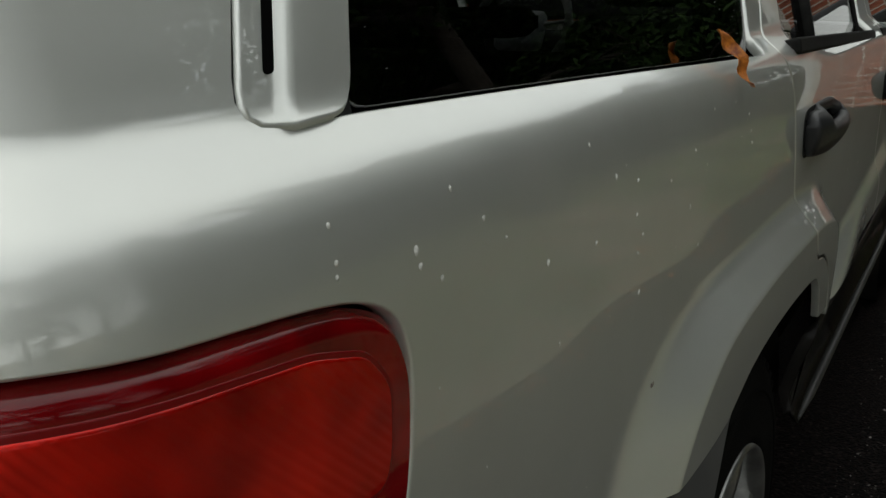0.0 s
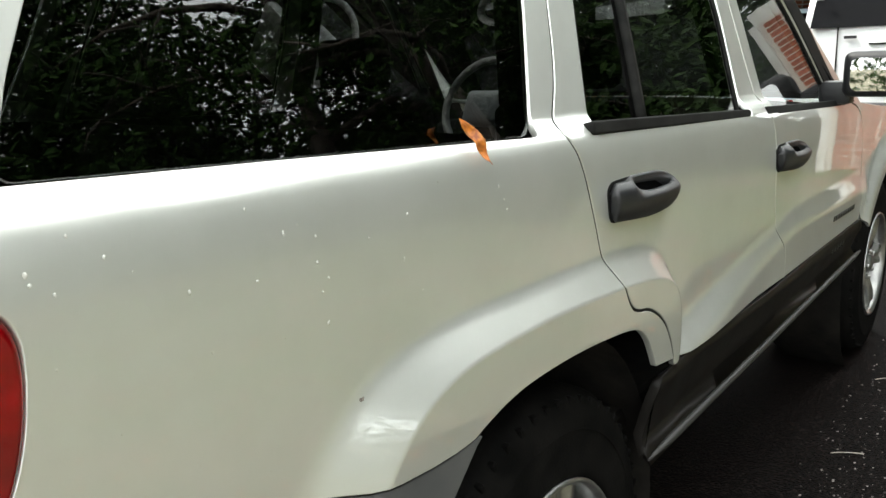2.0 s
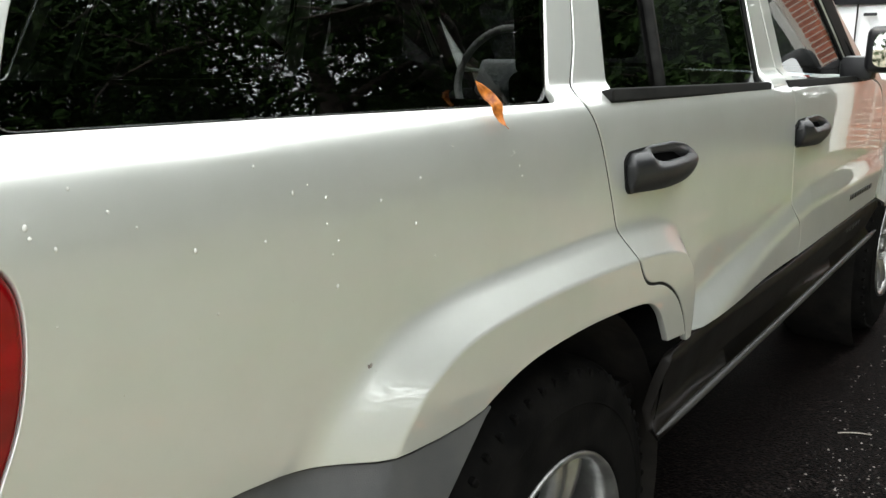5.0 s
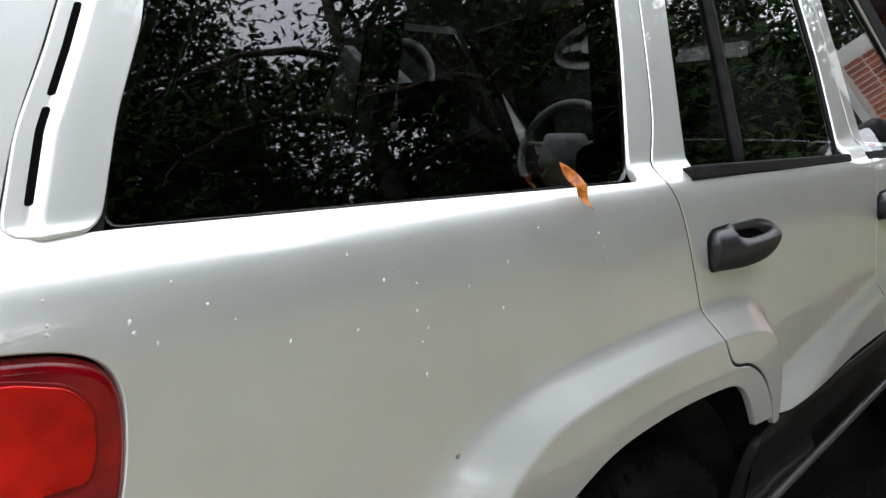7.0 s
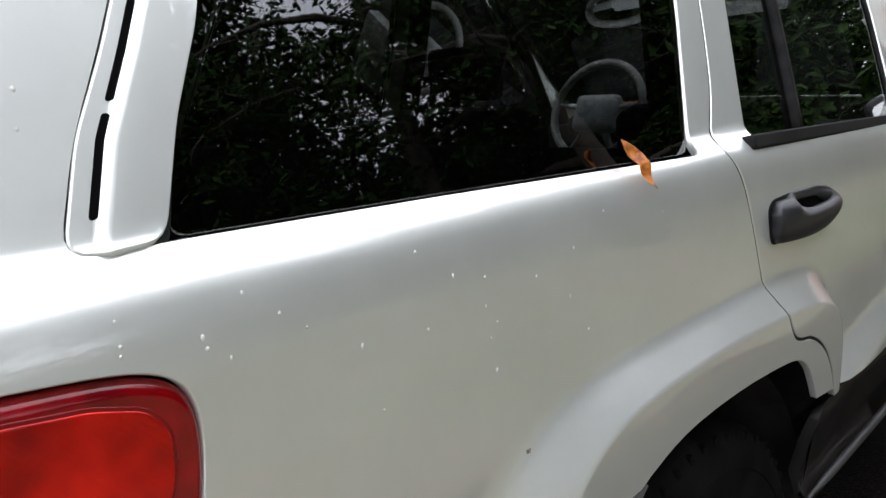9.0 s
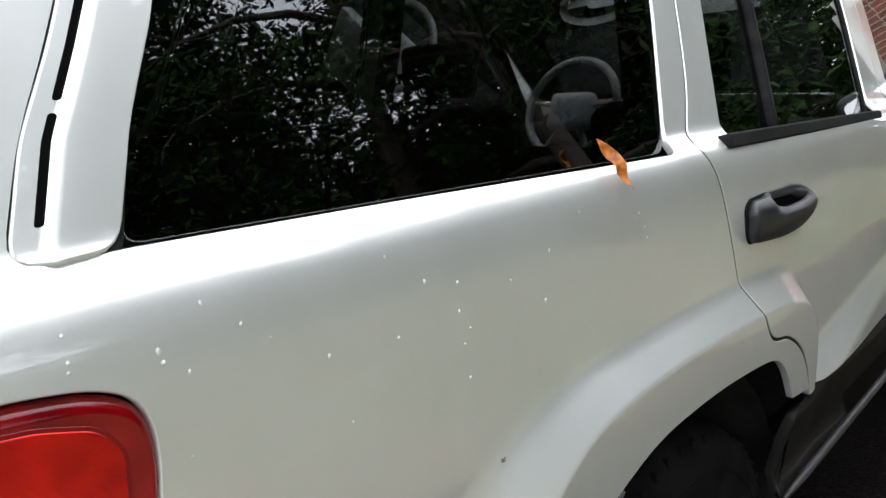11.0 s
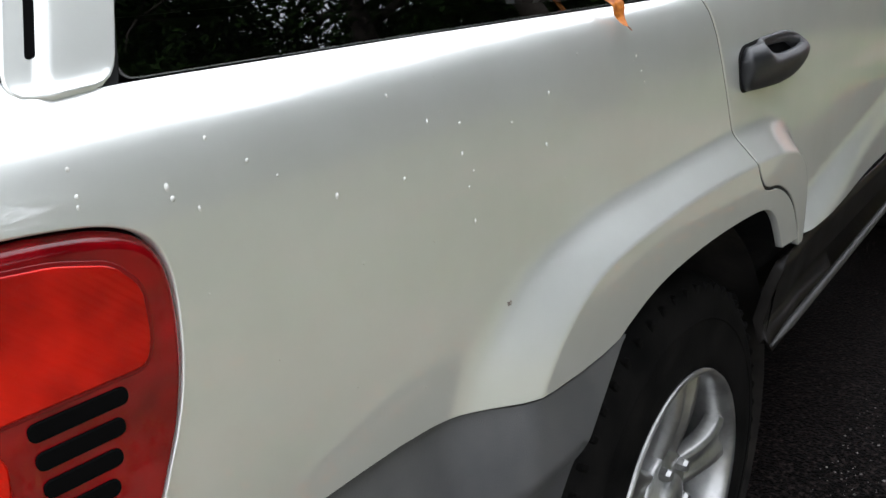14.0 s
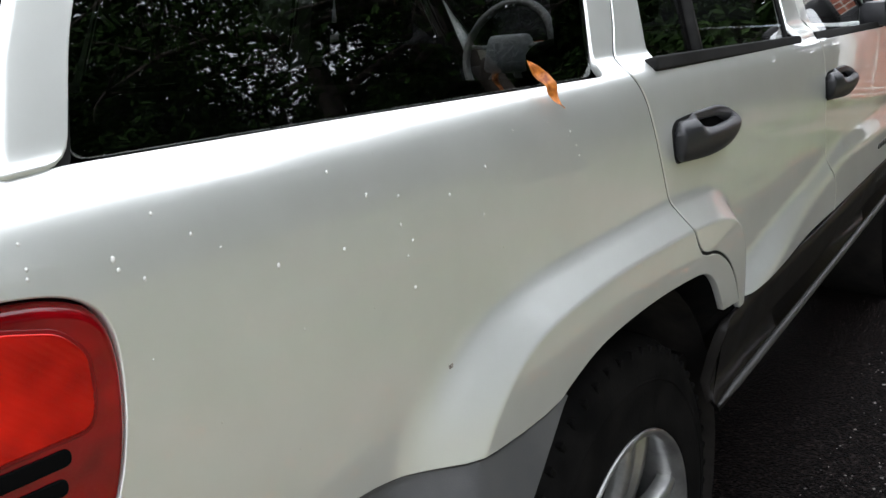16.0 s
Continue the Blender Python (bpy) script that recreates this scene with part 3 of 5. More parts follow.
SILL = ([0.44, 0.470, 0.482, 0.492, 0.503, 0.515, 0.60, 0.640, 0.660, 0.672, 0.68], [-0.08, -0.03, -0.010, -0.006, -0.016, -0.034, -0.016, -0.004, 0.002, 0.001, -0.006])
BUMP = ([0.40, 0.50, 0.60, 0.676, 0.688, 0.698, 0.706, 0.80, 0.85], [-0.05, -0.012, 0.0, 0.004, 0.006, 0.014, 0.013, -0.006, -0.010])
for side in (1, -1):
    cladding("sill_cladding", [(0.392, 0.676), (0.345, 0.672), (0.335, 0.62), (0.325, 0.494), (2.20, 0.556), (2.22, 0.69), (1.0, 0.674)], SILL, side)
    # lighter tube along the lip, the sky's highlight there put into its colour
    bm = bmesh.new()
    edge_line = [(0.906 * side, u, 0.514 + 0.0335 * (u - 0.31)) for u in np.linspace(0.308, 2.2, 20)]
    sweep(bm, edge_line, [0.003] + [0.0085] * 18 + [0.003], 8)
    part("sill_edge", bm, SILL_HIGHLIGHT, car, "lower edge of the sill, lighter grey to imitate its sky highlight")
    cladding("rear_bumper", [(-1.62, 0.818)] + [(u, z - 0.002) for u, z in CLAD_TOP] + [(-0.275, 0.775), (-0.33, 0.735), (-0.385, 0.695), (-0.42, 0.645), (-0.445, 0.56), (-0.45, 0.46), (-1.62, 0.46)], BUMP, side, 0.014 if side > 0 else 0.05)
    cladding("front_bumper", [(3.16, 0.45), (4.05, 0.45), (4.05, 0.70), (3.50, 0.70), (3.19, 0.62)], BUMP, side)


tread_bm = bmesh.new()
add_box(tread_bm, (-0.012, -0.006, -0.02), (0.012, 0.006, 0.004), 0.002, None, 1)
TREAD = bpy.data.meshes.new("tread_block")
tread_bm.to_mesh(TREAD)
tread_bm.free()
TREAD.materials.append(TYRE)


def wheel(y, z, side):
    w = new("wheel")
    w.parent = car
    m = Matrix.Translation((0.755 * side, y, z)) @ Matrix.Rotation(math.pi / 2 * side, 4, "Y")
    bm = bmesh.new()
    lathe(bm, [(0.215, -0.10), (0.25, -0.112), (0.32, -0.115), (0.355, -0.10), (0.370, -0.075), (0.372, 0), (0.370, 0.075), (0.355, 0.102), (0.345, 0.108), (0.32, 0.118), (0.28, 0.120), (0.25, 0.117), (0.232, 0.122), (0.216, 0.118), (0.212, 0.09)], m, 64)
    tyre = part("tyre", bm, TYRE, w)
    bm = bmesh.new()
    lathe(bm, [(0.300, 0.1195), (0.302, 0.1215), (0.305, 0.1195)], m, 64)
    part("sidewall_rib", bm, TYRE, w)
    for k in range(56 if side > 0 else 0):
        ob = new("tread_block", TREAD)
        ob.parent = w
        ob.matrix_local = m @ Matrix.Rotation(k * math.tau / 56, 4, "Z") @ Matrix.Translation((0.345, 0, 0.105))
    bm = bmesh.new()
    lathe(bm, [(0.19, -0.09), (0.195, 0.03), (0.197, 0.09), (0.204, 0.112), (0.210, 0.122), (0.217, 0.126), (0.220, 0.120), (0.219, 0.105), (0.214, 0.095)], m, 64)
    rim = part("rim", bm, ALLOY, w)
    for k in range(5):
        bm = bmesh.new()
        q = m @ Matrix.Rotation(k * math.tau / 5 + 0.35, 4, "Z")
        rows = []
        for i in range(9):
            t = i / 8
            r = 0.04 + t * 0.163
            half = 0.030 + 0.004 * t + 0.030 * max(0, t - 0.55) ** 1.3 / 0.45 ** 0.3
            zc = 0.080 + 0.030 * math.sin(t * 1.9)
            row = []
            for s, h in ((-1, -0.03), (-1, -0.006), (-0.8, 0.002), (-0.45, 0.0), (-0.25, -0.007), (0.25, -0.007), (0.45, 0.0), (0.8, 0.002), (1, -0.006), (1, -0.03)):
                dip = h if abs(s) > 0.3 else h * min(1, t * 2.5)
                row.append(bm.verts.new(q @ Vector((math.sqrt(max(r * r - (half * s) ** 2 * 0.3, 0)), half * s, zc + dip))))
            rows.append(row)
        for a, b in zip(rows, rows[1:]):
            for i in range(len(a) - 1):
                f = bm.faces.new([a[i], b[i], b[i + 1], a[i + 1]])
                f.smooth = True
        part("spoke", bm, ALLOY, w)
    bm = bmesh.new()
    lathe(bm, [(0.075, 0.05), (0.074, 0.085), (0.068, 0.094), (0.040, 0.096), (0.036, 0.104), (0.030, 0.110), (0.015, 0.114), (0.0, 0.1145)], m, 40)
    part("hub_cap", bm, ALLOY, w)
    for k in range(5):
        bm = bmesh.new()
        a = k * math.tau / 5 + 0.35 + math.pi / 5
        lathe(bm, [(0.012, 0.06), (0.012, 0.106), (0.009, 0.112), (0, 0.113)], m @ Matrix.Translation((0.057 * math.cos(a), 0.057 * math.sin(a), 0)), 6, False)
        part("wheel_nut", bm, ALLOY, w)
    bm = bmesh.new()
    lathe(bm, [(0.0, 0.0), (0.15, 0.0), (0.15, 0.02), (0.08, 0.03), (0, 0.03)], m, 32)
    part("brake_disc", bm, LINER, w)
    # wheel housing
    bm = bmesh.new()
    lathe(bm, [(0.001, -0.22), (0.40, -0.22), (0.455, -0.15), (0.465, 0.09)], m, 40)
    part("wheel_housing", bm, LINER, car)


REAR_HUB, FRONT_HUB = (0.0, 0.362), (2.70, 0.425)
for side in (1, -1):
    wheel(*REAR_HUB, side)
    wheel(*FRONT_HUB, side)

# upper body: roof, screens, bonnet, tailgate, floor


def grid_part(name, rows, mat, parent, label="", smooth=True):
    bm = bmesh.new()
    vs = [[bm.verts.new(p) for p in r] for r in rows]
    for a, b in zip(vs, vs[1:]):
        for i in range(len(a) - 1):
            f = bm.faces.new([a[i], a[i + 1], b[i + 1], b[i]])
            f.smooth = smooth
    bmesh.ops.recalc_face_normals(bm, faces=bm.faces)
    return part(name, bm, mat, parent, label)


def cross(y, half, z, rise, n=12):
    return [(half * s, y, z + rise * (1 - s * s)) for s in np.linspace(1, -1, n)]


grid_part("roof", [cross(y, h, z, r) for y, h, z, r in ((-0.90, 0.60, 1.60, 0.05), (-0.85, 0.704, 1.62, 0.08), (-0.4, 0.705, 1.625, 0.09), (0.3, 0.705, 1.625, 0.095), (0.9, 0.70, 1.62, 0.09), (1.30, 0.68, 1.60, 0.075), (1.40, 0.67, 1.575, 0.065))], PAINT, car)
grid_part("headliner", [cross(y, 0.68, 1.59, 0.07) for y in (-0.78, 0.3, 1.3)], GREY_TRIM, car)
grid_part("windscreen", [cross(y, h, z, r) for y, h, z, r in ((1.42, 0.66, 1.565, 0.065), (1.62, 0.71, 1.42, 0.05), (1.84, 0.76, 1.27, 0.035), (2.06, 0.80, 1.13, 0.02))], CLEAR_GLASS, car, "clear raked windscreen").visible_shadow = False
grid_part("bonnet", [[(x, y + (1 - abs(x) / h) * b, z + r * (1 - (x / h) ** 2)) for x in np.linspace(h, -h, 12)] for y, h, z, r, b in ((2.06, 0.80, 1.115, 0.03, 0.05), (2.3, 0.82, 1.10, 0.05, 0.02), (2.8, 0.82, 1.06, 0.05, 0.0), (3.1, 0.79, 1.015, 0.045, 0.0), (3.28, 0.70, 0.98, 0.02, 0.03), (3.34, 0.66, 0.93, 0.01, 0.04))], PAINT, car)
gate = grid_part("tailgate", [[(x, y - 0.02 * (1 - (x / h) ** 2), z) for x in np.linspace(h, -h, 10)] for y, h, z in ((-1.072, 0.76, 0.84), (-1.072, 0.76, 1.0), (-1.06, 0.755, 1.10), (-1.028, 0.74, 1.17), (-1.015, 0.735, 1.185))], PAINT, car)
grid_part("rear_window", [[(x, y - 0.03 * (1 - (x / h) ** 2), z) for x in np.linspace(h, -h, 10)] for y, h, z in ((-1.015, 0.735, 1.185), (-0.955, 0.68, 1.40), (-0.89, 0.64, 1.60))], DARK_GLASS, gate, "dark privacy glass")
bm = bmesh.new()
add_box(bm, (-0.80, -0.92, 0.50), (0.80, 2.25, 0.56), 0.02)
part("floor_pan", bm, LINER, car)
bm = bmesh.new()
add_box(bm, (-0.48, -0.88, 0.56), (0.48, 0.52, 0.84), 0.03)
part("cargo_floor", bm, INTERIOR, car)
bm = bmesh.new()
add_box(bm, (-0.80, 2.10, 0.5), (0.80, 2.16, 1.10), 0.02)
part("bulkhead", bm, LINER, car)

# ---------------------------------------------------------------- ground
SLOPE = 0.02


def drive_edge(y):
    """How far the asphalt reaches beside the car before the lawn begins."""
    return 1.86 + 0.10 * math.sin(y * 2.9) * math.sin(y * 1.3 + 1)


def ground_z(x, y):
    return SLOPE * min(max(y, -40), 60)


bm = bmesh.new()
size = [-900, -60, -20, -8, -4, 0, 4, 8, 12, 20, 60, 900]
vs = [[bm.verts.new((x, y, ground_z(x, y) - 0.03)) for x in size] for y in size]
for a, b in zip(vs, vs[1:]):
    for i in range(len(a) - 1):
        bm.faces.new([a[i], a[i + 1], b[i + 1], b[i]])
ground = part("ground", bm, SOIL)
tagged(ground, "brown earth and thin lawn under trees", "ground", kind="structure")
bm = bmesh.new()
vs = [[bm.verts.new((x, y, ground_z(x, y) - 0.008)) for x in (-4.2, -2, 0, 1, drive_edge(y))] for y in np.concatenate(([-14, -6], np.arange(-4, 12, 0.2), [14, 22]))]
for a, b in zip(vs, vs[1:]):
    for i in range(len(a) - 1):
        bm.faces.new([a[i], a[i + 1], b[i + 1], b[i]])
road = part("driveway", bm, ASPHALT)
tagged(road, "dark damp asphalt driveway with fine grit", "driveway", kind="structure")

# unseen pale apron, added to throw light on the rear arch flare
bm = bmesh.new()
vs = [[bm.verts.new((x, y, ground_z(x, y) - 0.012)) for x in (3.3, 5, 8, 11, 15)] for y in (-14, -9, -6, -3.4)]
for a, b in zip(vs, vs[1:]):
    for i in range(len(a) - 1):
        bm.faces.new([a[i], a[i + 1], b[i + 1], b[i]])
tagged(part("pavement", bm, BOUNCE_CONCRETE), "pale concrete apron added out of view to brighten the rear arch flare", "pavement", kind="structure")


# ---------------------------------------------------------------- lamp, handles, mirror and other fittings
for side in (1, -1):
    fine = 0.008 if side > 0 else 0.05
    lamp = new("tail_lamp")
    lamp.parent = car
    lamp["label"] = "red tail lamp with black slots and gasket"

    def shrink(d):
        c = Vector((-0.97, 0.97))
        out = []
        for i, p in enumerate(LAMP_EDGE):
            a, b = Vector(LAMP_EDGE[max(i - 1, 0)]), Vector(LAMP_EDGE[min(i + 1, len(LAMP_EDGE) - 1)])
            t = (b - a).normalized()
            out.append((p[0] + t.y * d, p[1] - t.x * d))
        return out + [(-1.10, 0.842 + 0.004)]

    panel("lamp_gasket", shrink(0.0), [], BLACK, lamp, 0.03, out=-0.014, lip=0.01, side=side)
    lens = panel("lens", shrink(0.0105), [], RED_DARK, lamp, fine, out=0.004, lip=0.024, edge=0.010, side=side)
    inner = rounded([(-1.10, 1.100), (-1.0, 1.094), (-0.94, 1.0875), (-0.878, 1.0795), (-0.845, 1.069), (-0.831, 1.051), (-0.8325, 1.02), (-0.838, 1.0035), (-1.10, 1.012)], 0.008)
    panel("lens_groove", shrunk(inner, -0.0035), [], GROOVE, lamp, fine, out=0.0048, lip=0.003, edge=0.001, side=side)
    panel("reflector", inner, [], RED_LENS, lamp, fine, out=0.0064, lip=0.003, edge=0.002, side=side)
    low = rounded([(-1.10, 1.0), (-0.945, 0.998), (-0.93, 0.985), (-0.95, 0.85), (-1.10, 0.85)], 0.01)
    panel("reflector", low, [], RED_LENS, lamp, fine, out=0.0064, lip=0.003, edge=0.002, side=side)
    for k in range(6):
        z = 0.991 - 0.0185 * k
        panel("lamp_slot", rounded([(-0.914, z - 0.0035), (-0.855 - 0.006 * k, z - 0.0055), (-0.855 - 0.006 * k, z + 0.0045), (-0.914, z + 0.0065)], 0.0055), [], BLACK, lamp, 0.02, out=0.0062, lip=0.002, edge=0.001, side=side)


def door_handle(y, z, side, owner):
    loop = rounded([(-0.012, 0.020), (-0.002, -0.032), (0.12, -0.038), (0.20, -0.037), (0.248, -0.033), (0.264, -0.022), (0.264, 0.012), (0.250, 0.024), (0.19, 0.031), (0.07, 0.032), (0.004, 0.030)], 0.014)
    pocket = rounded([(0.056, 0.026), (0.078, 0.014), (0.11, 0.008), (0.21, 0.008), (0.243, 0.010), (0.243, 0.019), (0.19, 0.026), (0.075, 0.0285)], 0.007)

    def surf(u, w, out=0.0):
        t = (u + 0.012) / 0.28
        dome = 0.022 + 0.016 * math.sin(math.pi * min(max(t, 0), 1)) ** 0.7 - 11 * min(w - 0.004, 0) ** 2
        hollow = smooth_step((u - 0.035) / 0.05)
        bulge = dome - 40 * max(w - 0.012, 0) ** 2 * (1 - hollow) - (dome - 0.007) * smooth_step((w + 0.002) / 0.030) * hollow
        return skin(u * 0.93 + y, w + z, bulge + out)

    def nrm(u, w):
        e = 0.0015
        return (surf(u + e, w) - surf(u - e, w)).cross(surf(u, w + e) - surf(u, w - e)).normalized()

    fine = 0.006 if side > 0 else 0.03
    panel("door_handle", loop, [pocket], HANDLE, owner, fine, side=side, surface=surf, normal=nrm, lip=0.026, edge=0.005, label="dark grey plastic pull handle")
    panel("handle_cup", shrunk(loop, 0.006), [], BLACK, owner, 0.03, side=side, surface=lambda u, w, out=0.0: skin(u * 0.93 + y, w + z, 0.0025 + out), normal=lambda u, w: skin_normal(u * 0.93 + y, w + z), lip=0.004, edge=0.001)
    panel("handle_bezel", shrunk(loop, -0.003), [], RUBBER, owner, 0.03, side=side, surface=lambda u, w, out=0.0: skin(u * 0.93 + y, w + z, 0.0012 + out), normal=lambda u, w: skin_normal(u * 0.93 + y, w + z), lip=0.003, edge=0.001)


doors = [o for o in car.children if o.name.startswith("rear_door")], [o for o in car.children if o.name.startswith("front_door")]
for side, n in ((1, 0), (-1, 1)):
    door_handle(0.160, 1.030, side, doors[0][n])
    door_handle(1.118, 1.015, side, doors[1][n])

MIRROR = material("mirror_silver", (0.85, 0.86, 0.86), 0.02, 1.0)
for side in (1, -1):
    mir = new("door_mirror")
    mir["label"] = "black plastic door mirror"
    mir.parent = car
    bm = bmesh.new()
    add_box(bm, (0.895, 1.735, 1.145), (1.115, 1.845, 1.293), 0.035, seg=4)
    for v in bm.verts:
        k = (v.co.y - 1.735) / 0.11
        v.co.z = 1.219 + (v.co.z - 1.219) * (1 - 0.25 * k)
    add_box(bm, (0.82, 1.77, 1.125), (0.92, 1.84, 1.20), 0.02)
    for v in bm.verts:
        v.co.x *= side
    if side < 0:
        bmesh.ops.reverse_faces(bm, faces=bm.faces)
    house = part("mirror_housing", bm, HANDLE, mir, smooth=True, angle=50)
    bm = bmesh.new()
    face = rounded([(0.925, 1.168), (1.088, 1.168), (1.092, 1.262), (0.925, 1.268)], 0.026, 6)
    front = [bm.verts.new((x * side, 1.7205 + 0.14 * (x - 1.0), z)) for x, z in face]
    back = [bm.verts.new((x * side, 1.7365, z)) for x, z in face]
    bm.faces.new(front)
    bm.faces.new(back[::-1])
    for i in range(len(face)):
        bm.faces.new([front[i - 1], back[i - 1], back[i], front[i]])
    if side < 0:
        bmesh.ops.reverse_faces(bm, faces=bm.faces)
    part("mirror_glass", bm, MIRROR, mir, "silvered mirror glass")

# worn lettering low on the front door, as plain bars
for k in range(9):
    u = 1.76 + 0.035 * k
    panel("badge_bar", [(u, 0.752), (u + 0.024, 0.752), (u + 0.024, 0.768), (u, 0.768)], [], HANDLE, doors[1][0], 0.05, out=0.002, lip=0.002, edge=0.0006)
for k in range(5):
    u = 1.78 + 0.04 * k
    panel("badge_bar", [(u, 0.640), (u + 0.022, 0.640), (u + 0.022, 0.656), (u, 0.656)], [], HANDLE, doors[1][0], 0.05, out=0.001, lip=0.002, edge=0.0006)

# seats
for x, y, tall in ((-0.40, 0.98, 1), (0.40, 0.98, 1), (-0.34, 0.12, 0), (0.34, 0.12, 0)):
    seat = new("seat")
    seat.parent = car
    half = 0.25 if tall else 0.32
    bm = bmesh.new()
    add_box(bm, (x - half, y + 0.02, 0.66), (x + half, y + 0.52, 0.82), 0.05, seg=3)
    part("seat_cushion", bm, SEAT, seat, smooth=True, angle=60)
    bm = bmesh.new()
    add_box(bm, (x - half, y - 0.02, 0.72), (x + half, y + 0.13, 1.17 if tall else 1.13), 0.05, Matrix.Translation((x, y, 0.72)) @ Matrix.Rotation(radians(10 if tall else 6), 4, "X") @ Matrix.Translation((-x, -y, -0.72)), 3)
    part("seat_back", bm, SEAT, seat, smooth=True, angle=60)
    bm = bmesh.new()
    hy = y - 0.10 if tall else y - 0.05
    hz = 1.20 if tall else 1.16
    add_box(bm, (x - 0.14, hy, hz), (x + 0.13, hy + 0.09, hz + (0.17 if tall else 0.05)), 0.035, seg=3)
    part("headrest", bm, SEAT, seat, smooth=True, angle=60)

dash = new("dashboard")
dash.parent = car
bm = bmesh.new()
add_box(bm, (-0.74, 1.76, 0.72), (0.74, 2.09, 1.06), 0.05, seg=3)
add_box(bm, (-0.58, 1.72, 0.98), (-0.14, 1.95, 1.105), 0.04, seg=3)
part("dash_body", bm, INTERIOR, dash, smooth=True, angle=50)
bm = bmesh.new()
add_box(bm, (-0.14, 1.70, 0.74), (0.14, 1.80, 1.03), 0.02, seg=2)
part("centre_console", bm, GREY_TRIM, dash, smooth=True, angle=50)
wheel_at = Matrix.Translation((-0.350, 1.60, 1.130)) @ Matrix.Rotation(radians(66), 4, "X")
steer = new("steering_wheel")
steer.parent = car
bm = bmesh.new()
ring = [wheel_at @ Vector((0.188 * math.cos(a), 0.188 * math.sin(a), 0)) for a in np.linspace(0, math.tau, 40, endpoint=False)]
sweep(bm, ring, 0.0155, 10, closed=True)
part("wheel_rim", bm, RIM_GREY, steer)
bm = bmesh.new()
add_box(bm, (-0.095, -0.085, -0.035), (0.095, 0.06, 0.02), 0.03, wheel_at, 3)
part("horn_pad", bm, PAD_GREY, steer, "grey horn pad", smooth=True, angle=50)
for a in (0.15, math.pi - 0.15, -2.1, -1.04):
    bm = bmesh.new()
    sweep(bm, [wheel_at @ Vector((r * math.cos(a), r * math.sin(a), -0.012)) for r in (0.06, 0.12, 0.182)], [0.022, 0.016, 0.013], 8, flat=0.5)
    part("wheel_spoke", bm, GREY_TRIM, steer)
bm = bmesh.new()
sweep(bm, [wheel_at @ Vector((0, 0, -h)) for h in (0.03, 0.12, 0.3)], [0.045, 0.05, 0.05], 12)
part("steering_column", bm, INTERIOR, steer)
bm = bmesh.new()
add_box(bm, (-0.13, 1.56, 1.44), (0.13, 1.585, 1.51), 0.012, seg=3)
part("rear_view_mirror", bm, INTERIOR, car)
# inner pillar covers
for side in (1, -1):
    for pts, r in (([(0.06, 1.19), (0.12, 1.35), (0.19, 1.6)], 0.045), ([(1.03, 1.18), (1.03, 1.36), (1.01, 1.6)], 0.045), ([(1.96, 1.12), (1.68, 1.37), (1.42, 1.6)], 0.028)):
        bm = bmesh.new()
        sweep(bm, [Vector((v.x * side, v.y, v.z)) for v in (skin(u, z, -0.062 if r > 0.03 else -0.035) for u, z in pts)], r, 8, flat=0.6)
        part("pillar_cover", bm, INTERIOR, car)

# a stray leaf caught between the glass and the ledge
leaf = bmesh.new()
n = 14
rows = []
a, b = Vector((0.856, -0.212, 1.188)), Vector((0.890, -0.190, 1.128))
axis = (b - a)
wide = axis.normalized().cross(Vector((0.55, -0.75, 0.25))).normalized()
up = wide.cross(axis.normalized())
for i in range(n + 1):
    t = i / n
    w = 0.0068 * (math.sin(math.pi * min(t * 1.1, 1)) ** 0.7 + 0.06) * (1 + 0.2 * math.sin(23 * t) * t)
    c = a + axis * t + up * (0.004 * math.sin(math.pi * t) + 0.0026 * math.sin(15 * t)) + wide * (0.0022 * math.sin(8 * t + 1))
    rows.append([leaf.verts.new(c + wide * (w * s) + up * ((0.010 if s > 0 else 0.005) * abs(s) ** 1.3 * (0.5 + 0.5 * math.sin(14 * t + s)))) for s in (-1, -0.5, 0, 0.5, 1)])
for p, q in zip(rows, rows[1:]):
    for i in range(4):
        leaf.faces.new([p[i], p[i + 1], q[i + 1], q[i]]).smooth = True
blade = part("dry_leaf", leaf, vary(material("orange_dry_leaf", (0.4, 0.12, 0.02), 0.5), (0.20, 0.045, 0.006), (0.62, 0.21, 0.025), 90, 4, bump=0.0006, bump_scale=260))
tagged(blade, "curled orange-brown dry leaf caught on the window ledge", "leaf")
solid = blade.modifiers.new("thickness", "SOLIDIFY")
solid.thickness = 0.0006

# water and dust specks on the paint
SPOT = material("dried_water_spot", (0.54, 0.54, 0.50), 0.5)
spots = [(-0.851, 1.129), (-0.851, 1.113), (-0.852, 1.107), (-0.795, 1.104), (-0.793, 1.096), (-0.732, 1.106), (-0.71, 1.09), (-0.776, 1.085), (-0.659, 1.061), (-0.584, 1.055), (-0.588, 1.124), (-0.547, 1.095), (-0.505, 1.085), (-0.506, 1.058), (-0.492, 1.039), (-0.501, 1.026), (-0.496, 0.992), (-0.427, 1.07), (-0.36, 1.086), (-0.371, 1.036), (-0.339, 0.992), (-0.169, 1.096), (-0.158, 1.077), (-0.152, 1.063), (-0.642, 1.001), (-0.759, 1.127), (-0.297, 1.116), (-0.865, 1.275), (-0.869, 1.25), (-0.89, 1.282)]
rng = random.Random(4)
bm = bmesh.new()
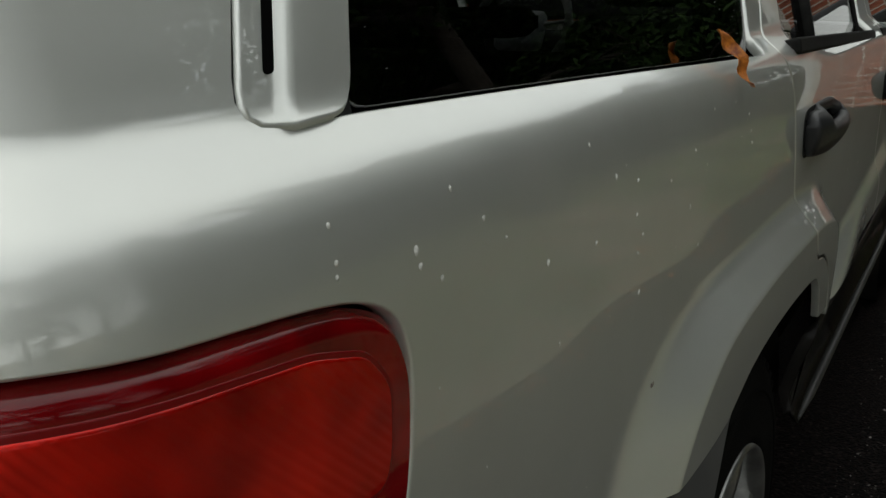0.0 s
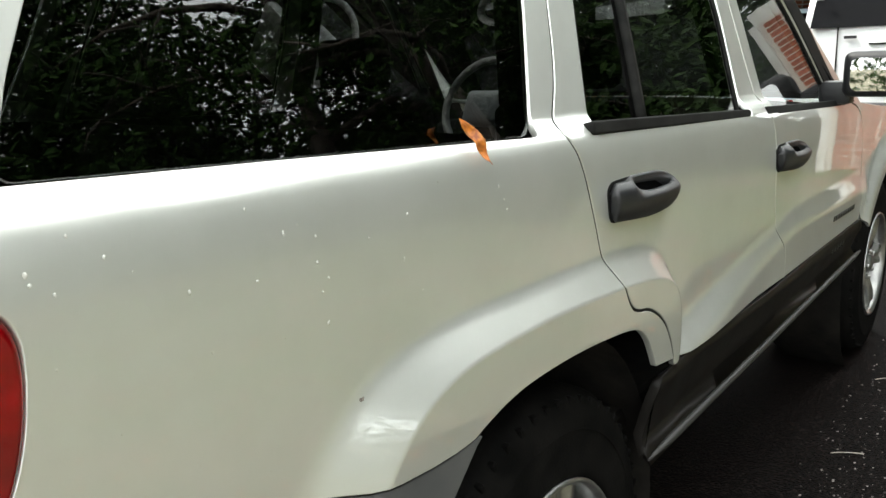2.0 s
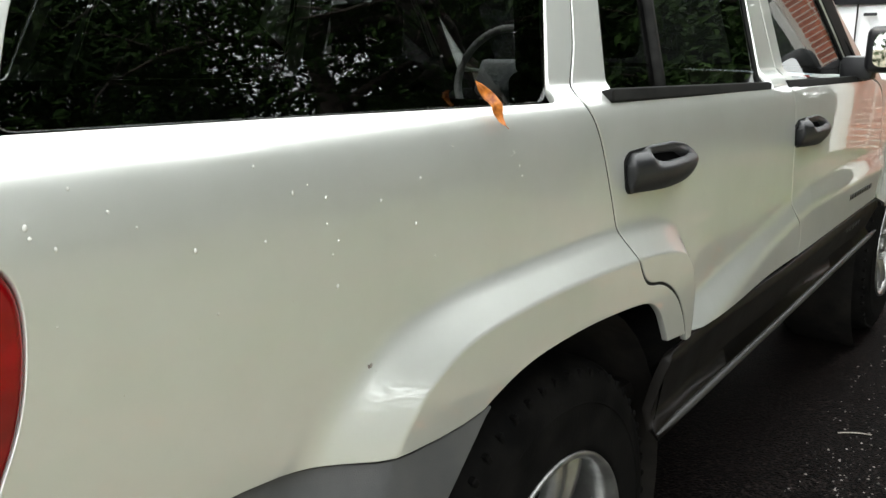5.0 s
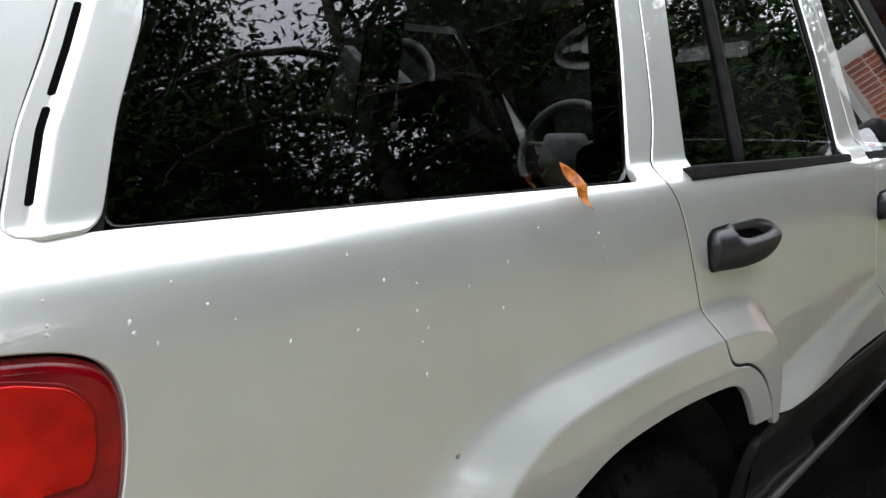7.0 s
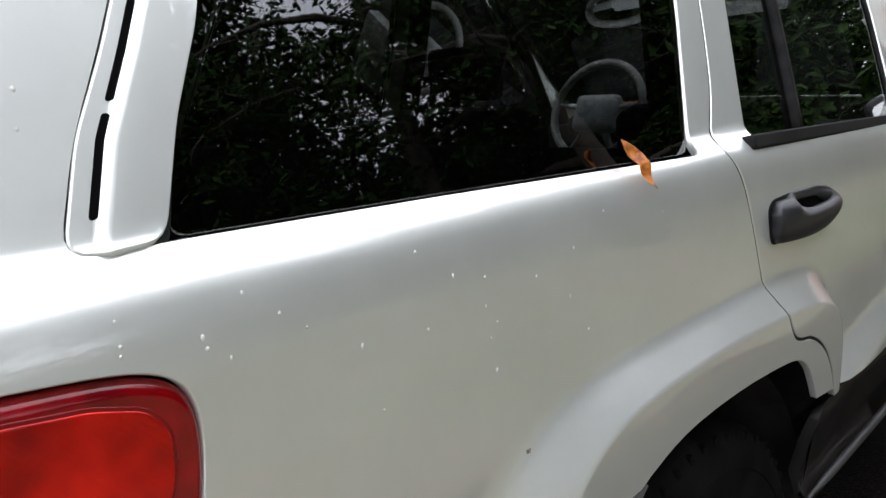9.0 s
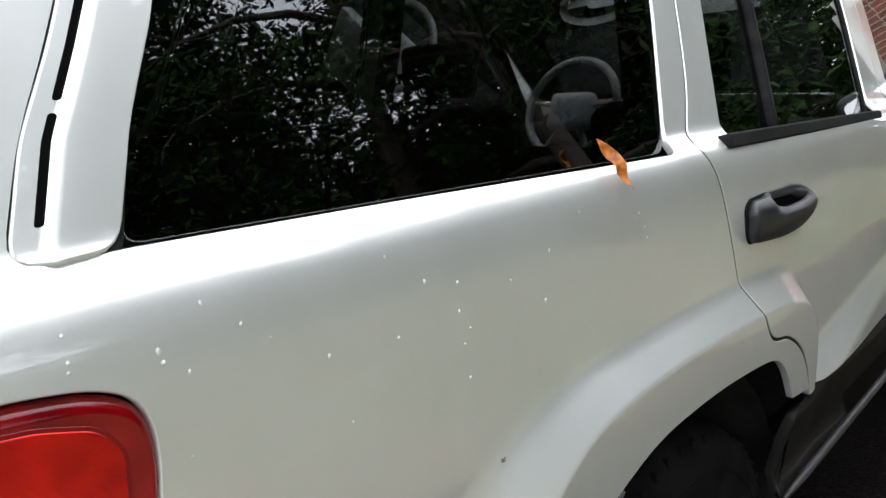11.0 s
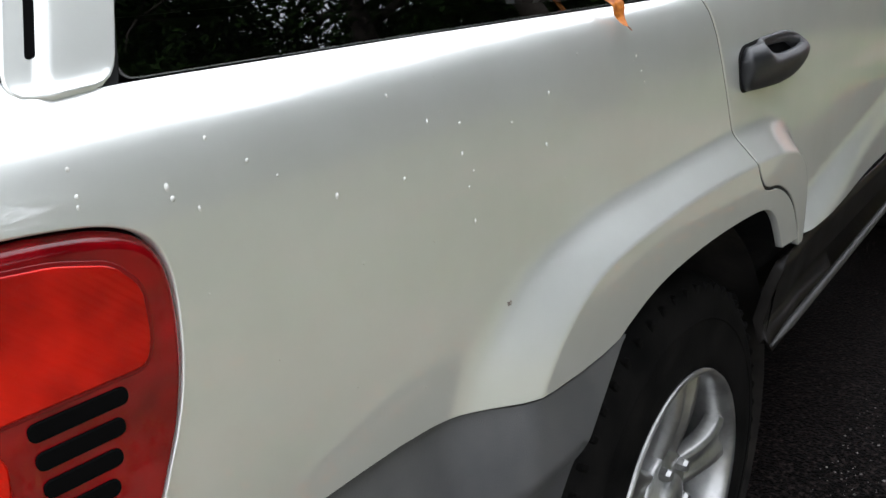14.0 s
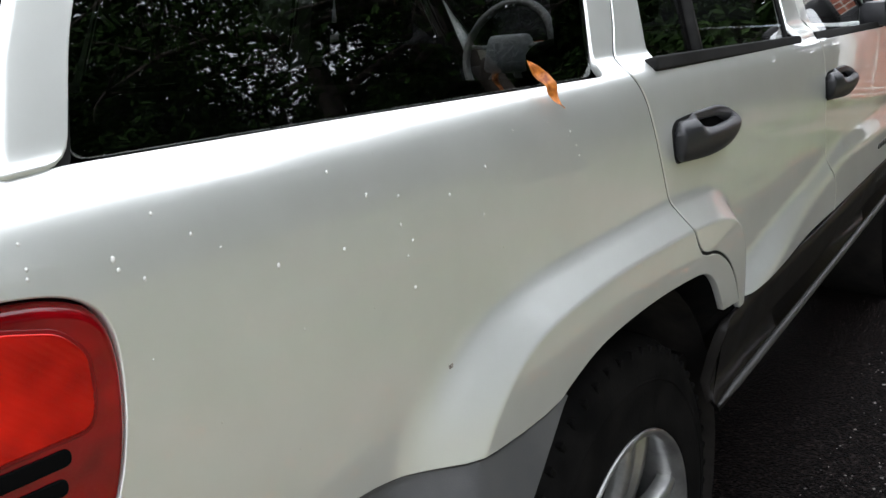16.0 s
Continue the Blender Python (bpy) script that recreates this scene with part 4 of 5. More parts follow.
for k in range(80):
    if k < len(spots):
        u, z, r = *spots[k], rng.uniform(0.0012, 0.0020)
    else:
        u, z, r = rng.uniform(-1.0, 0.9), rng.uniform(0.86, 1.13), rng.uniform(0.0005, 0.0010)
    p, nm = skin(u, z, 0.0), skin_normal(u, z)
    s = Vector((0, 0, 1)).cross(nm).normalized()
    t = nm.cross(s)
    tall = rng.uniform(1.0, 1.7)
    top = bm.verts.new(p + nm * r * 0.55)
    ring = [bm.verts.new(p + s * (r * math.cos(a)) + t * (r * tall * math.sin(a)) + nm * 0.0001) for a in np.linspace(0, math.tau, 9)[:-1]]
    mid = [bm.verts.new(p + (v.co - p) * 0.6 + nm * r * 0.4) for v in ring]
    for i in range(8):
        bm.faces.new([ring[i], ring[(i + 1) % 8], mid[(i + 1) % 8], mid[i]]).smooth = True
        bm.faces.new([mid[i], mid[(i + 1) % 8], top]).smooth = True
specks = part("water_specks", bm, SPOT, car, "dried pale water spots")
specks["kind"] = "stuff"
# a stone chip on the arch
bm = bmesh.new()
p, nm = skin(-0.455, 0.893, 0.0006), skin_normal(-0.455, 0.893)
ring = [bm.verts.new(p + nm.cross(Vector((0, 0, 1))).normalized() * (r * math.cos(a)) + Vector((0, 0, 1)) * (r * math.sin(a))) for a, r in ((k * math.tau / 9, 0.0036 + 0.0012 * math.sin(k * 2.3)) for k in range(9))]
bm.faces.new(ring[::-1])
part("stone_chip", bm, vary(material("bare_primer", (0.16, 0.13, 0.1), 0.8), (0.08, 0.06, 0.05), (0.3, 0.27, 0.24), 300), car)


# ---------------------------------------------------------------- trees and lawn


def leaf_blades(bm, at, rng, count, spread, size):
    for _ in range(count):
        p = at + Vector((rng.gauss(0, spread), rng.gauss(0, spread), rng.gauss(0, spread * 0.7)))
        d = Vector((rng.uniform(-1, 1), rng.uniform(-1, 1), rng.uniform(-0.9, 0.35))).normalized()
        s = d.cross(Vector((rng.uniform(-1, 1), rng.uniform(-1, 1), rng.uniform(0.2, 1)))).normalized()
        n = s.cross(d)
        l = size * rng.uniform(0.7, 1.35)
        w = l * rng.uniform(0.15, 0.24)
        v = [bm.verts.new(q) for q in (p, p + d * l * 0.45 + s * w + n * l * 0.05, p + d * l, p + d * l * 0.45 - s * w + n * l * 0.05)]
        bm.faces.new(v)


def tree(name, seed, height, lean, label, clumps, leaves, spread):
    rng = random.Random(seed)
    t = thing(name, label, "tree")
    bm = bmesh.new()
    trunk = [Vector((lean[0] * (k / 7) ** 1.2 + 0.08 * math.sin(k * 1.7 + seed), lean[1] * (k / 7) ** 1.2 + 0.08 * math.cos(k * 1.3 + seed), -0.25 + height * 0.8 * k / 7)) for k in range(8)]
    sweep(bm, trunk, [0.19 * (1 - 0.105 * k) + (0.09 if k == 0 else 0) for k in range(8)], 10)
    tips = []
    for k in range(17):
        f = rng.uniform(0.22, 0.98)
        base = trunk[min(int(f * 7), 6)].lerp(trunk[min(int(f * 7) + 1, 7)], f * 7 - int(f * 7))
        a = k * 2.4 + rng.uniform(-0.4, 0.4)
        reach = height * rng.uniform(0.22, 0.40) * (1.15 - 0.6 * f)
        limb = [base]
        for i in range(1, 5):
            limb.append(base + Vector((math.cos(a + 0.12 * i), math.sin(a + 0.12 * i), 0.42 - 0.10 * i)) * reach * i / 4)
        sweep(bm, limb, [0.07 * (1.1 - f * 0.5), 0.05, 0.035, 0.02, 0.01], 6)
        for i in (2, 3, 4):
            for j in range(3):
                q = limb[i] + Vector((rng.uniform(-1, 1), rng.uniform(-1, 1), rng.uniform(-0.7, 0.7))) * reach * 0.34
                sweep(bm, [limb[i], limb[i].lerp(q, 0.6) + Vector((0, 0, 0.06)), q], [0.014, 0.008, 0.004], 4)
                tips.append(q)
    part("trunk", bm, BARK, t)
    bm = bmesh.new()
    for q in tips:
        for _ in range(clumps):
            leaf_blades(bm, q + Vector((rng.gauss(0, spread), rng.gauss(0, spread), rng.gauss(0, spread * 0.8))), rng, leaves, spread * 0.88, 0.105)
    part("crown", bm, LEAF, t)
    return t


TREE_LABEL = "tall leafy broadleaf tree with a dark trunk beside the driveway"
kinds = [tree("tree", 3, 9.0, (-0.9, 0.5), TREE_LABEL, 1, 40, 0.18), tree("tree", 8, 7.5, (0.5, -0.8), TREE_LABEL, 1, 74, 0.18), tree("tree", 21, 10.5, (0.3, 0.9), TREE_LABEL, 4, 52, 0.28)]
# those at (9.6, 0.2) and (9.4, -3.8) are added unseen to dim the sky
spots_for_trees = [
    (6.4, 4.9, 0, 10), (4.0, 5.2, 1, 80), (5.6, 7.6, 1, 10), (-5.6, 6.6, 2, 75), (9.6, 0.2, 2, 200), (9.4, -3.8, 2, 140), (8.5, 18.0, 0, 300), (5.2, 16.0, 2, 60),
    (-6.4, 0.6, 1, 40), (-7.6, 3.6, 2, 120), (-6.6, -3.4, 0, 220), (-8.6, 13.0, 1, 310), (-5.2, 13.5, 0, 70), (-10.5, -0.6, 2, 160), (0.6, 19.0, 2, 20),
    (-3.4, 19.5, 1, 130), (6.4, 21.5, 0, 260), (-4.0, -9.2, 2, 210), (-1.8, -12.5, 2, 30), (-12.4, -7.4, 1, 330), (13.5, -4.0, 1, 110), (-12.5, 14.0, 2, 250), (6.4, 12.4, 1, 50)]
used = set()
for x, y, k, turn in spots_for_trees:
    m = pose(x, y, ground_z(x, y) - 0.03, 0, 0, turn)
    if k in used:
        copy_thing(kinds[k], m)
    else:
        kinds[k].matrix_basis = m
        used.add(k)
# dense woods round the place, leaving the sky open behind
rng = random.Random(31)
bm = bmesh.new()
for _ in range(2500):
    k = rng.random()
    if k < 0.13:
        x, y, top = rng.uniform(4.2, 9.5), rng.uniform(10.5, 21), 9.0
    elif k < 0.43:
        x, y, top = rng.uniform(9.5, 14.5), rng.uniform(4.8, 26), 9.5
    elif k < 0.60:
        x, y, top = rng.uniform(-16, 14), rng.uniform(22, 27), 10
    else:
        x, y, top = rng.uniform(-16, -11), rng.uniform(-10, 24), 9.5
        if x > -14.8 and 7.0 < y < 13.5:
            continue
    if 0.6 < math.atan2(y + 0.5, x - 0.8) < 1.24:
        top *= 0.42 if 0.68 < math.atan2(y + 0.5, x - 0.8) < 0.95 else 0.9
    h = top * (0.75 + 0.25 * noise.noise(Vector((x * 0.3, y * 0.3, 0)))) * rng.random() ** 0.8
    leaf_blades(bm, Vector((x, y, h + 0.3)), rng, 46, 0.62, 0.30)
for _ in range(520):
    a, d = rng.uniform(0.40, 0.69), rng.uniform(8.0, 12)
    leaf_blades(bm, Vector((0.8 + d * math.cos(a), d * math.sin(a) - 0.6, 0.3 + 8.6 * rng.random())), rng, 90, 0.6, 0.15)
# unseen floating boughs, added to keep sky light off the pillar trim
for _ in range(330):
    a, d = rng.uniform(-0.25, 0.42), rng.uniform(8.0, 11)
    leaf_blades(bm, Vector((0.8 + d * math.cos(a), d * math.sin(a) - 0.6, 3.4 + 5.6 * rng.random())), rng, 60, 0.6, 0.15)
for _ in range(230):
    leaf_blades(bm, Vector((rng.uniform(-6, 4.5), rng.uniform(-15, -12), 4.2 * rng.random())), rng, 46, 0.5, 0.2)
for _ in range(800):
    a, d = rng.uniform(0.62, 1.25), rng.uniform(9, 12)
    leaf_blades(bm, Vector((0.8 + d * math.cos(a), d * math.sin(a) - 0.5, 0.2 + (4.4 if 0.70 < a < 0.94 else 6.8) * rng.random())), rng, 46, 0.42, 0.22)
for _ in range(620):
    leaf_blades(bm, Vector((rng.uniform(-21, -16), rng.uniform(-2, 24), 0.3 + 10 * rng.random())), rng, 46, 0.7, 0.34)
for _ in range(420):
    x, y = rng.uniform(-15, -8.5), rng.uniform(-6, 20)
    if not (x > -14.8 and 7.0 < y < 13.5):
        leaf_blades(bm, Vector((x, y, 0.2 + 3.4 * rng.random())), rng, 46, 0.5, 0.2)
tagged(part("woods", bm, LEAF), "dense green woodland behind the lawn and drive, with unseen boughs added to block sky", "woods", kind="stuff")
# low shrubs along the edge of the lawn
SHRUB = "dense green broad-leaved shrub at the lawn's edge"


def shrub(seed, r):
    rng = random.Random(seed)
    t = thing("shrub", SHRUB, "shrub")
    bm = bmesh.new()
    for k in range(9):
        a = k * 0.7
        sweep(bm, [(0, 0, -0.1), (0.3 * r * math.cos(a), 0.3 * r * math.sin(a), 0.5 * r), (0.75 * r * math.cos(a), 0.75 * r * math.sin(a), rng.uniform(0.7, 1.4) * r)], [0.03, 0.02, 0.006], 5)
    part("stems", bm, BARK, t)
    bm = bmesh.new()
    for _ in range(90):
        a, h = rng.uniform(0, math.tau), rng.uniform(0.15, 1.5)
        q = r * math.sqrt(rng.uniform(0.2, 1)) * (1.05 - 0.3 * abs(h - 0.7))
        leaf_blades(bm, Vector((q * math.cos(a), q * math.sin(a), h * r)), rng, 22, 0.15, 0.11)
    part("foliage", bm, LEAF, t)
    return t


bush = [shrub(5, 1.1), shrub(9, 0.9)]
for n, (x, y, k, turn) in enumerate([(7.2, 0.4, 0, 0), (6.9, 6.2, 1, 40), (4.1, 9.6, 1, 15), (8.8, -3.2, 0, 90), (9.4, 3.2, 1, 200), (-5.6, 2.4, 0, 10), (-5.8, -1.4, 1, 100), (-5.4, 6.4, 1, 150), (-7.0, 2.8, 0, 220), (10.4, -6.6, 1, 300), (-5.2, -5.4, 0, 60), (12.5, 3.4, 0, 20), (-3.0, -7.4, 0, 75), (-1.2, -9.0, 1, 130)]):
    m = pose(x, y, ground_z(x, y) - 0.03, 0, 0, turn)
    if n in (0, 1):
        bush[k].matrix_basis = m
    else:
        copy_thing(bush[k], m)

rng = random.Random(12)
bm = bmesh.new()
for _ in range(110000):
    x, y = 1.8 + 9 * rng.random() ** 1.9, rng.uniform(-3.2, 15.0)
    if x < drive_edge(y) or noise.noise(Vector((x * 0.5, y * 0.5, 3.0))) + 0.6 * noise.noise(Vector((x * 1.9, y * 1.1, 7.0))) < -0.12 + 0.25 * max(0, 2.4 - x):
        continue
    z = ground_z(x, y) - 0.03
    a, h, w = rng.uniform(0, math.tau), rng.uniform(0.02, 0.055), rng.uniform(0.005, 0.012)
    d = Vector((math.cos(a), math.sin(a), 0))
    s = Vector((-d.y, d.x, 0)) * w
    p = Vector((x, y, z))
    v = [bm.verts.new(q) for q in (p - s, p + s, p + d * h * 0.35 + Vector((0, 0, h)))]
    bm.faces.new(v)
tagged(part("grass", bm, GRASS), "thin uneven green grass on the lawn", "grass", kind="stuff")
bm = bmesh.new()
for _ in range(5200):
    y = rng.uniform(-3, 12)
    x = drive_edge(y) - 0.1 + 3.5 * rng.random() ** 1.8
    p = Vector((x, y, ground_z(x, y) + 0.004))
    a = rng.uniform(0, math.tau)
    d, s = Vector((math.cos(a), math.sin(a), rng.uniform(0, 0.3))), Vector((-math.sin(a), math.cos(a), rng.uniform(-0.2, 0.3)))
    l = rng.uniform(0.008, 0.024)
    bm.faces.new([bm.verts.new(q) for q in (p - d * l, p + s * l * 0.4, p + d * l, p - s * l * 0.4)])
tagged(part("leaf_litter", bm, DRY_LEAF), "scattered brown fallen leaves on lawn and asphalt", "leaves", kind="stuff")
# loose grit and stones on the asphalt
GRIT = vary(material("grit", (0.2, 0.19, 0.18), 0.9), (0.05, 0.045, 0.04), (0.26, 0.235, 0.22), 30, random_amount=0.7)
bm = bmesh.new()
for _ in range(14000):
    x, y = 0.9 + 1.5 * rng.random() ** 0.8, 0.2 + 6.5 * rng.random() ** 1.4
    r = 0.0012 + 0.004 * rng.random() ** 3
    p = Vector((x, y, ground_z(x, y) - 0.008))
    b = [bm.verts.new(p + Vector((r * math.cos(a), r * math.sin(a), 0))) for a in (0.3, 1.9, 3.4, 5.0)]
    t = bm.verts.new(p + Vector((r * 0.2, 0, r * 0.9)))
    for i in range(4):
        bm.faces.new([b[i], b[(i + 1) % 4], t])
tagged(part("grit", bm, GRIT), "fine pale grit strewn over the asphalt", "grit", kind="stuff")
for k, (x, y, a, l) in enumerate([(1.02, 1.62, 0.5, 0.10), (1.30, 1.9, -0.4, 0.09), (1.0, 2.35, 0.7, 0.07)]):
    bm = bmesh.new()
    d = Vector((math.cos(a), math.sin(a), 0))
    z = ground_z(x, y)
    sweep(bm, [Vector((x, y, z)) + d * (l * (i / 5 - 0.5)) + Vector((0, 0, 0.004 * math.sin(i * 0.6))) for i in range(6)], 0.0018, 5)
    tagged(part("twig", bm, vary(material("pale_twig", (0.4, 0.36, 0.3), 0.8), (0.3, 0.27, 0.22), (0.48, 0.44, 0.38), 60)), "thin pale twig lying on the asphalt", "twig", group="twigs on the asphalt")

# ---------------------------------------------------------------- other vehicles


def vehicle(name, label, paint, at, turn, length, width, profile, glasses, rear=True):
    """A parked vehicle from a side outline (along, height), with windows, lamps, bumpers and wheels. Its tail is at along = 0."""
    v = thing(name, label, "car", at)
    v.rotation_euler = (0, 0, radians(turn))
    half = width / 2
    bm = bmesh.new()
    rings = []
    for s, k in ((-1, 0.86), (-0.93, 0.97), (-0.6, 1.0), (0, 1.0), (0.6, 1.0), (0.93, 0.97), (1, 0.86)):
        ring = []
        for y, z in profile:
            tuck = half * s * (1 - 0.10 * max(0, z - 1.1))
            ring.append(bm.verts.new((tuck, length / 2 + (y - length / 2) * (1 - 0.02 * abs(s)), 0.5 + (z - 0.5) * (0.985 + 0.015 * k) if abs(s) > 0.9 else z)))
        rings.append(ring)
    n = len(profile)
    for a, b in zip(rings, rings[1:]):
        for i in range(n):
            bm.faces.new([a[i], a[(i + 1) % n], b[(i + 1) % n], b[i]])
    bm.faces.new(rings[0])
    bm.faces.new(rings[-1][::-1])
    bmesh.ops.recalc_face_normals(bm, faces=bm.faces)
    part("body", bm, paint, v, smooth=True, angle=40)
    for gname, quad in glasses:
        bm = bmesh.new()
        q = [Vector(p) for p in quad]
        nrm = (q[1] - q[0]).cross(q[3] - q[0]).normalized()
        lo = [bm.verts.new(p) for p in q]
        hi = [bm.verts.new(p + nrm * 0.012) for p in q]
        bm.faces.new(hi)
        for i in range(4):
            bm.faces.new([lo[i], lo[(i + 1) % 4], hi[(i + 1) % 4], hi[i]])
        bmesh.ops.recalc_face_normals(bm, faces=bm.faces)
        part(gname, bm, VEHICLE_GLASS, v, "dark glass")
    for y in (0.95, length - 0.9):
        for s in (-1, 1):
            bm = bmesh.new()
            m = Matrix.Translation((s * (half - 0.12), y, 0.36)) @ Matrix.Rotation(s * math.pi / 2, 4, "Y")
            lathe(bm, [(0.0, -0.1), (0.34, -0.11), (0.36, -0.06), (0.36, 0.06), (0.34, 0.12), (0.23, 0.125), (0.22, 0.11), (0.0, 0.11)], m, 28)
            w = part("wheel", bm, TYRE, v)
            bm = bmesh.new()
            lathe(bm, [(0.215, 0.112), (0.2, 0.125), (0.12, 0.118), (0.0, 0.125)], m, 28)
            part("wheel_cover", bm, ALLOY, w)
    for s in (-1, 1):
        for y0, y1, z0, z1, mat, nm in ((-0.02, 0.10, 0.95, 1.35, RED_LENS, "tail_light"), (length - 0.10, length + 0.015, 0.72, 0.88, CHROME, "headlight")):
            bm = bmesh.new()
            add_box(bm, (s * (half - 0.03) - 0.09, y0, z0), (s * (half - 0.03) + 0.02 * s, y1, z1), 0.02)
            part(nm, bm, mat, v)
    bm = bmesh.new()
    add_box(bm, (-half * 0.98, -0.10, 0.48), (half * 0.98, 0.06, 0.70), 0.04)
    part("bumper", bm, CLADDING if rear else WHITE_PAINT, v)
    bm = bmesh.new()
    add_box(bm, (-half * 0.98, length - 0.05, 0.42), (half * 0.98, length + 0.08, 0.62), 0.04)
    part("bumper", bm, CLADDING, v)
    return v


VEHICLE_GLASS = material("vehicle_dark_glass", (0.006, 0.006, 0.007), 0.06, 0.0, 0.0, 0.0, 0.06)
WAGON = [(0.0, 0.55), (-0.03, 0.9), (0.0, 1.48), (0.08, 1.76), (0.20, 1.84), (2.9, 1.89), (3.3, 1.82), (3.95, 1.34), (4.9, 1.22), (5.05, 0.95), (5.08, 0.55), (4.5, 0.42), (0.5, 0.42)]
white = vehicle("white_wagon", "white tall estate car parked ahead, seen from its tail", WHITE_PAINT, (0.07, 8.2, ground_z(0, 9.5)), 0, 5.05, 1.95, WAGON,
                [("rear_window", ((-0.86, -0.012, 1.45), (0.86, -0.012, 1.45), (0.83, 0.055, 1.735), (-0.83, 0.055, 1.735))),
                 ("side_window", ((0.935, 0.4, 1.40), (0.935, 3.2, 1.40), (0.895, 2.9, 1.72), (0.895, 0.5, 1.72))),
                 ("side_window", ((-0.935, 3.2, 1.40), (-0.935, 0.4, 1.40), (-0.895, 0.5, 1.72), (-0.895, 2.9, 1.72)))])
for nm, lo, hi, mat in (("tailgate_handle", (-0.53, -0.045, 1.335), (-0.41, -0.01, 1.365), HANDLE), ("wiper", (-0.30, -0.03, 1.27), (0.3, 0.0, 1.285), RUBBER), ("door_gap", (-0.596, -0.024, 0.75), (-0.590, 0.0, 1.49), RUBBER), ("plate_recess", (-0.26, -0.05, 0.80), (0.26, -0.02, 0.93), GREY_TRIM), ("brake_light", (-0.2, 0.10, 1.71), (0.2, 0.16, 1.735), RED_LENS)):
    bm = bmesh.new()
    add_box(bm, lo, hi, 0.008)
    part(nm, bm, mat, white)
PICKUP = [(0.0, 0.55), (-0.03, 0.95), (0.0, 1.16), (1.7, 1.17), (1.78, 1.72), (3.2, 1.76), (3.75, 1.20), (4.9, 1.10), (5.05, 0.95), (5.08, 0.52), (4.5, 0.42), (0.5, 0.42)]
silver_blue = vary(material("pale_blue_paint", (0.5, 0.58, 0.64), 0.35, 0.2, 1.0), (0.47, 0.55, 0.61), (0.53, 0.61, 0.67), 4)
for nm, lab, mat, at, turn in (("pickup_truck", "pale blue pickup truck parked nose-on under the trees", silver_blue, (-1.85, 13.3, ground_z(0, 10.5)), 180, ), ("pickup_truck", "white pickup truck parked among the trees", WHITE_PAINT, (-13.3, 11.8, ground_z(0, 9)), -131)):
    v = vehicle(nm, lab, mat, at, turn, 5.05, 1.9, PICKUP, [("windscreen", ((0.80, 3.24, 1.70), (0.86, 3.70, 1.23), (-0.86, 3.70, 1.23), (-0.80, 3.24, 1.70))), ("rear_window", ((-0.7, 1.765, 1.30), (0.7, 1.765, 1.30), (0.66, 1.79, 1.66), (-0.66, 1.79, 1.66)))], False)
    for k in range(4):
        bm = bmesh.new()
        add_box(bm, (-0.55, 5.06, 0.70 + 0.06 * k), (0.55, 5.095, 0.735 + 0.06 * k), 0.008)
        part("grille_bar", bm, CHROME, v)

# ---------------------------------------------------------------- brick houses


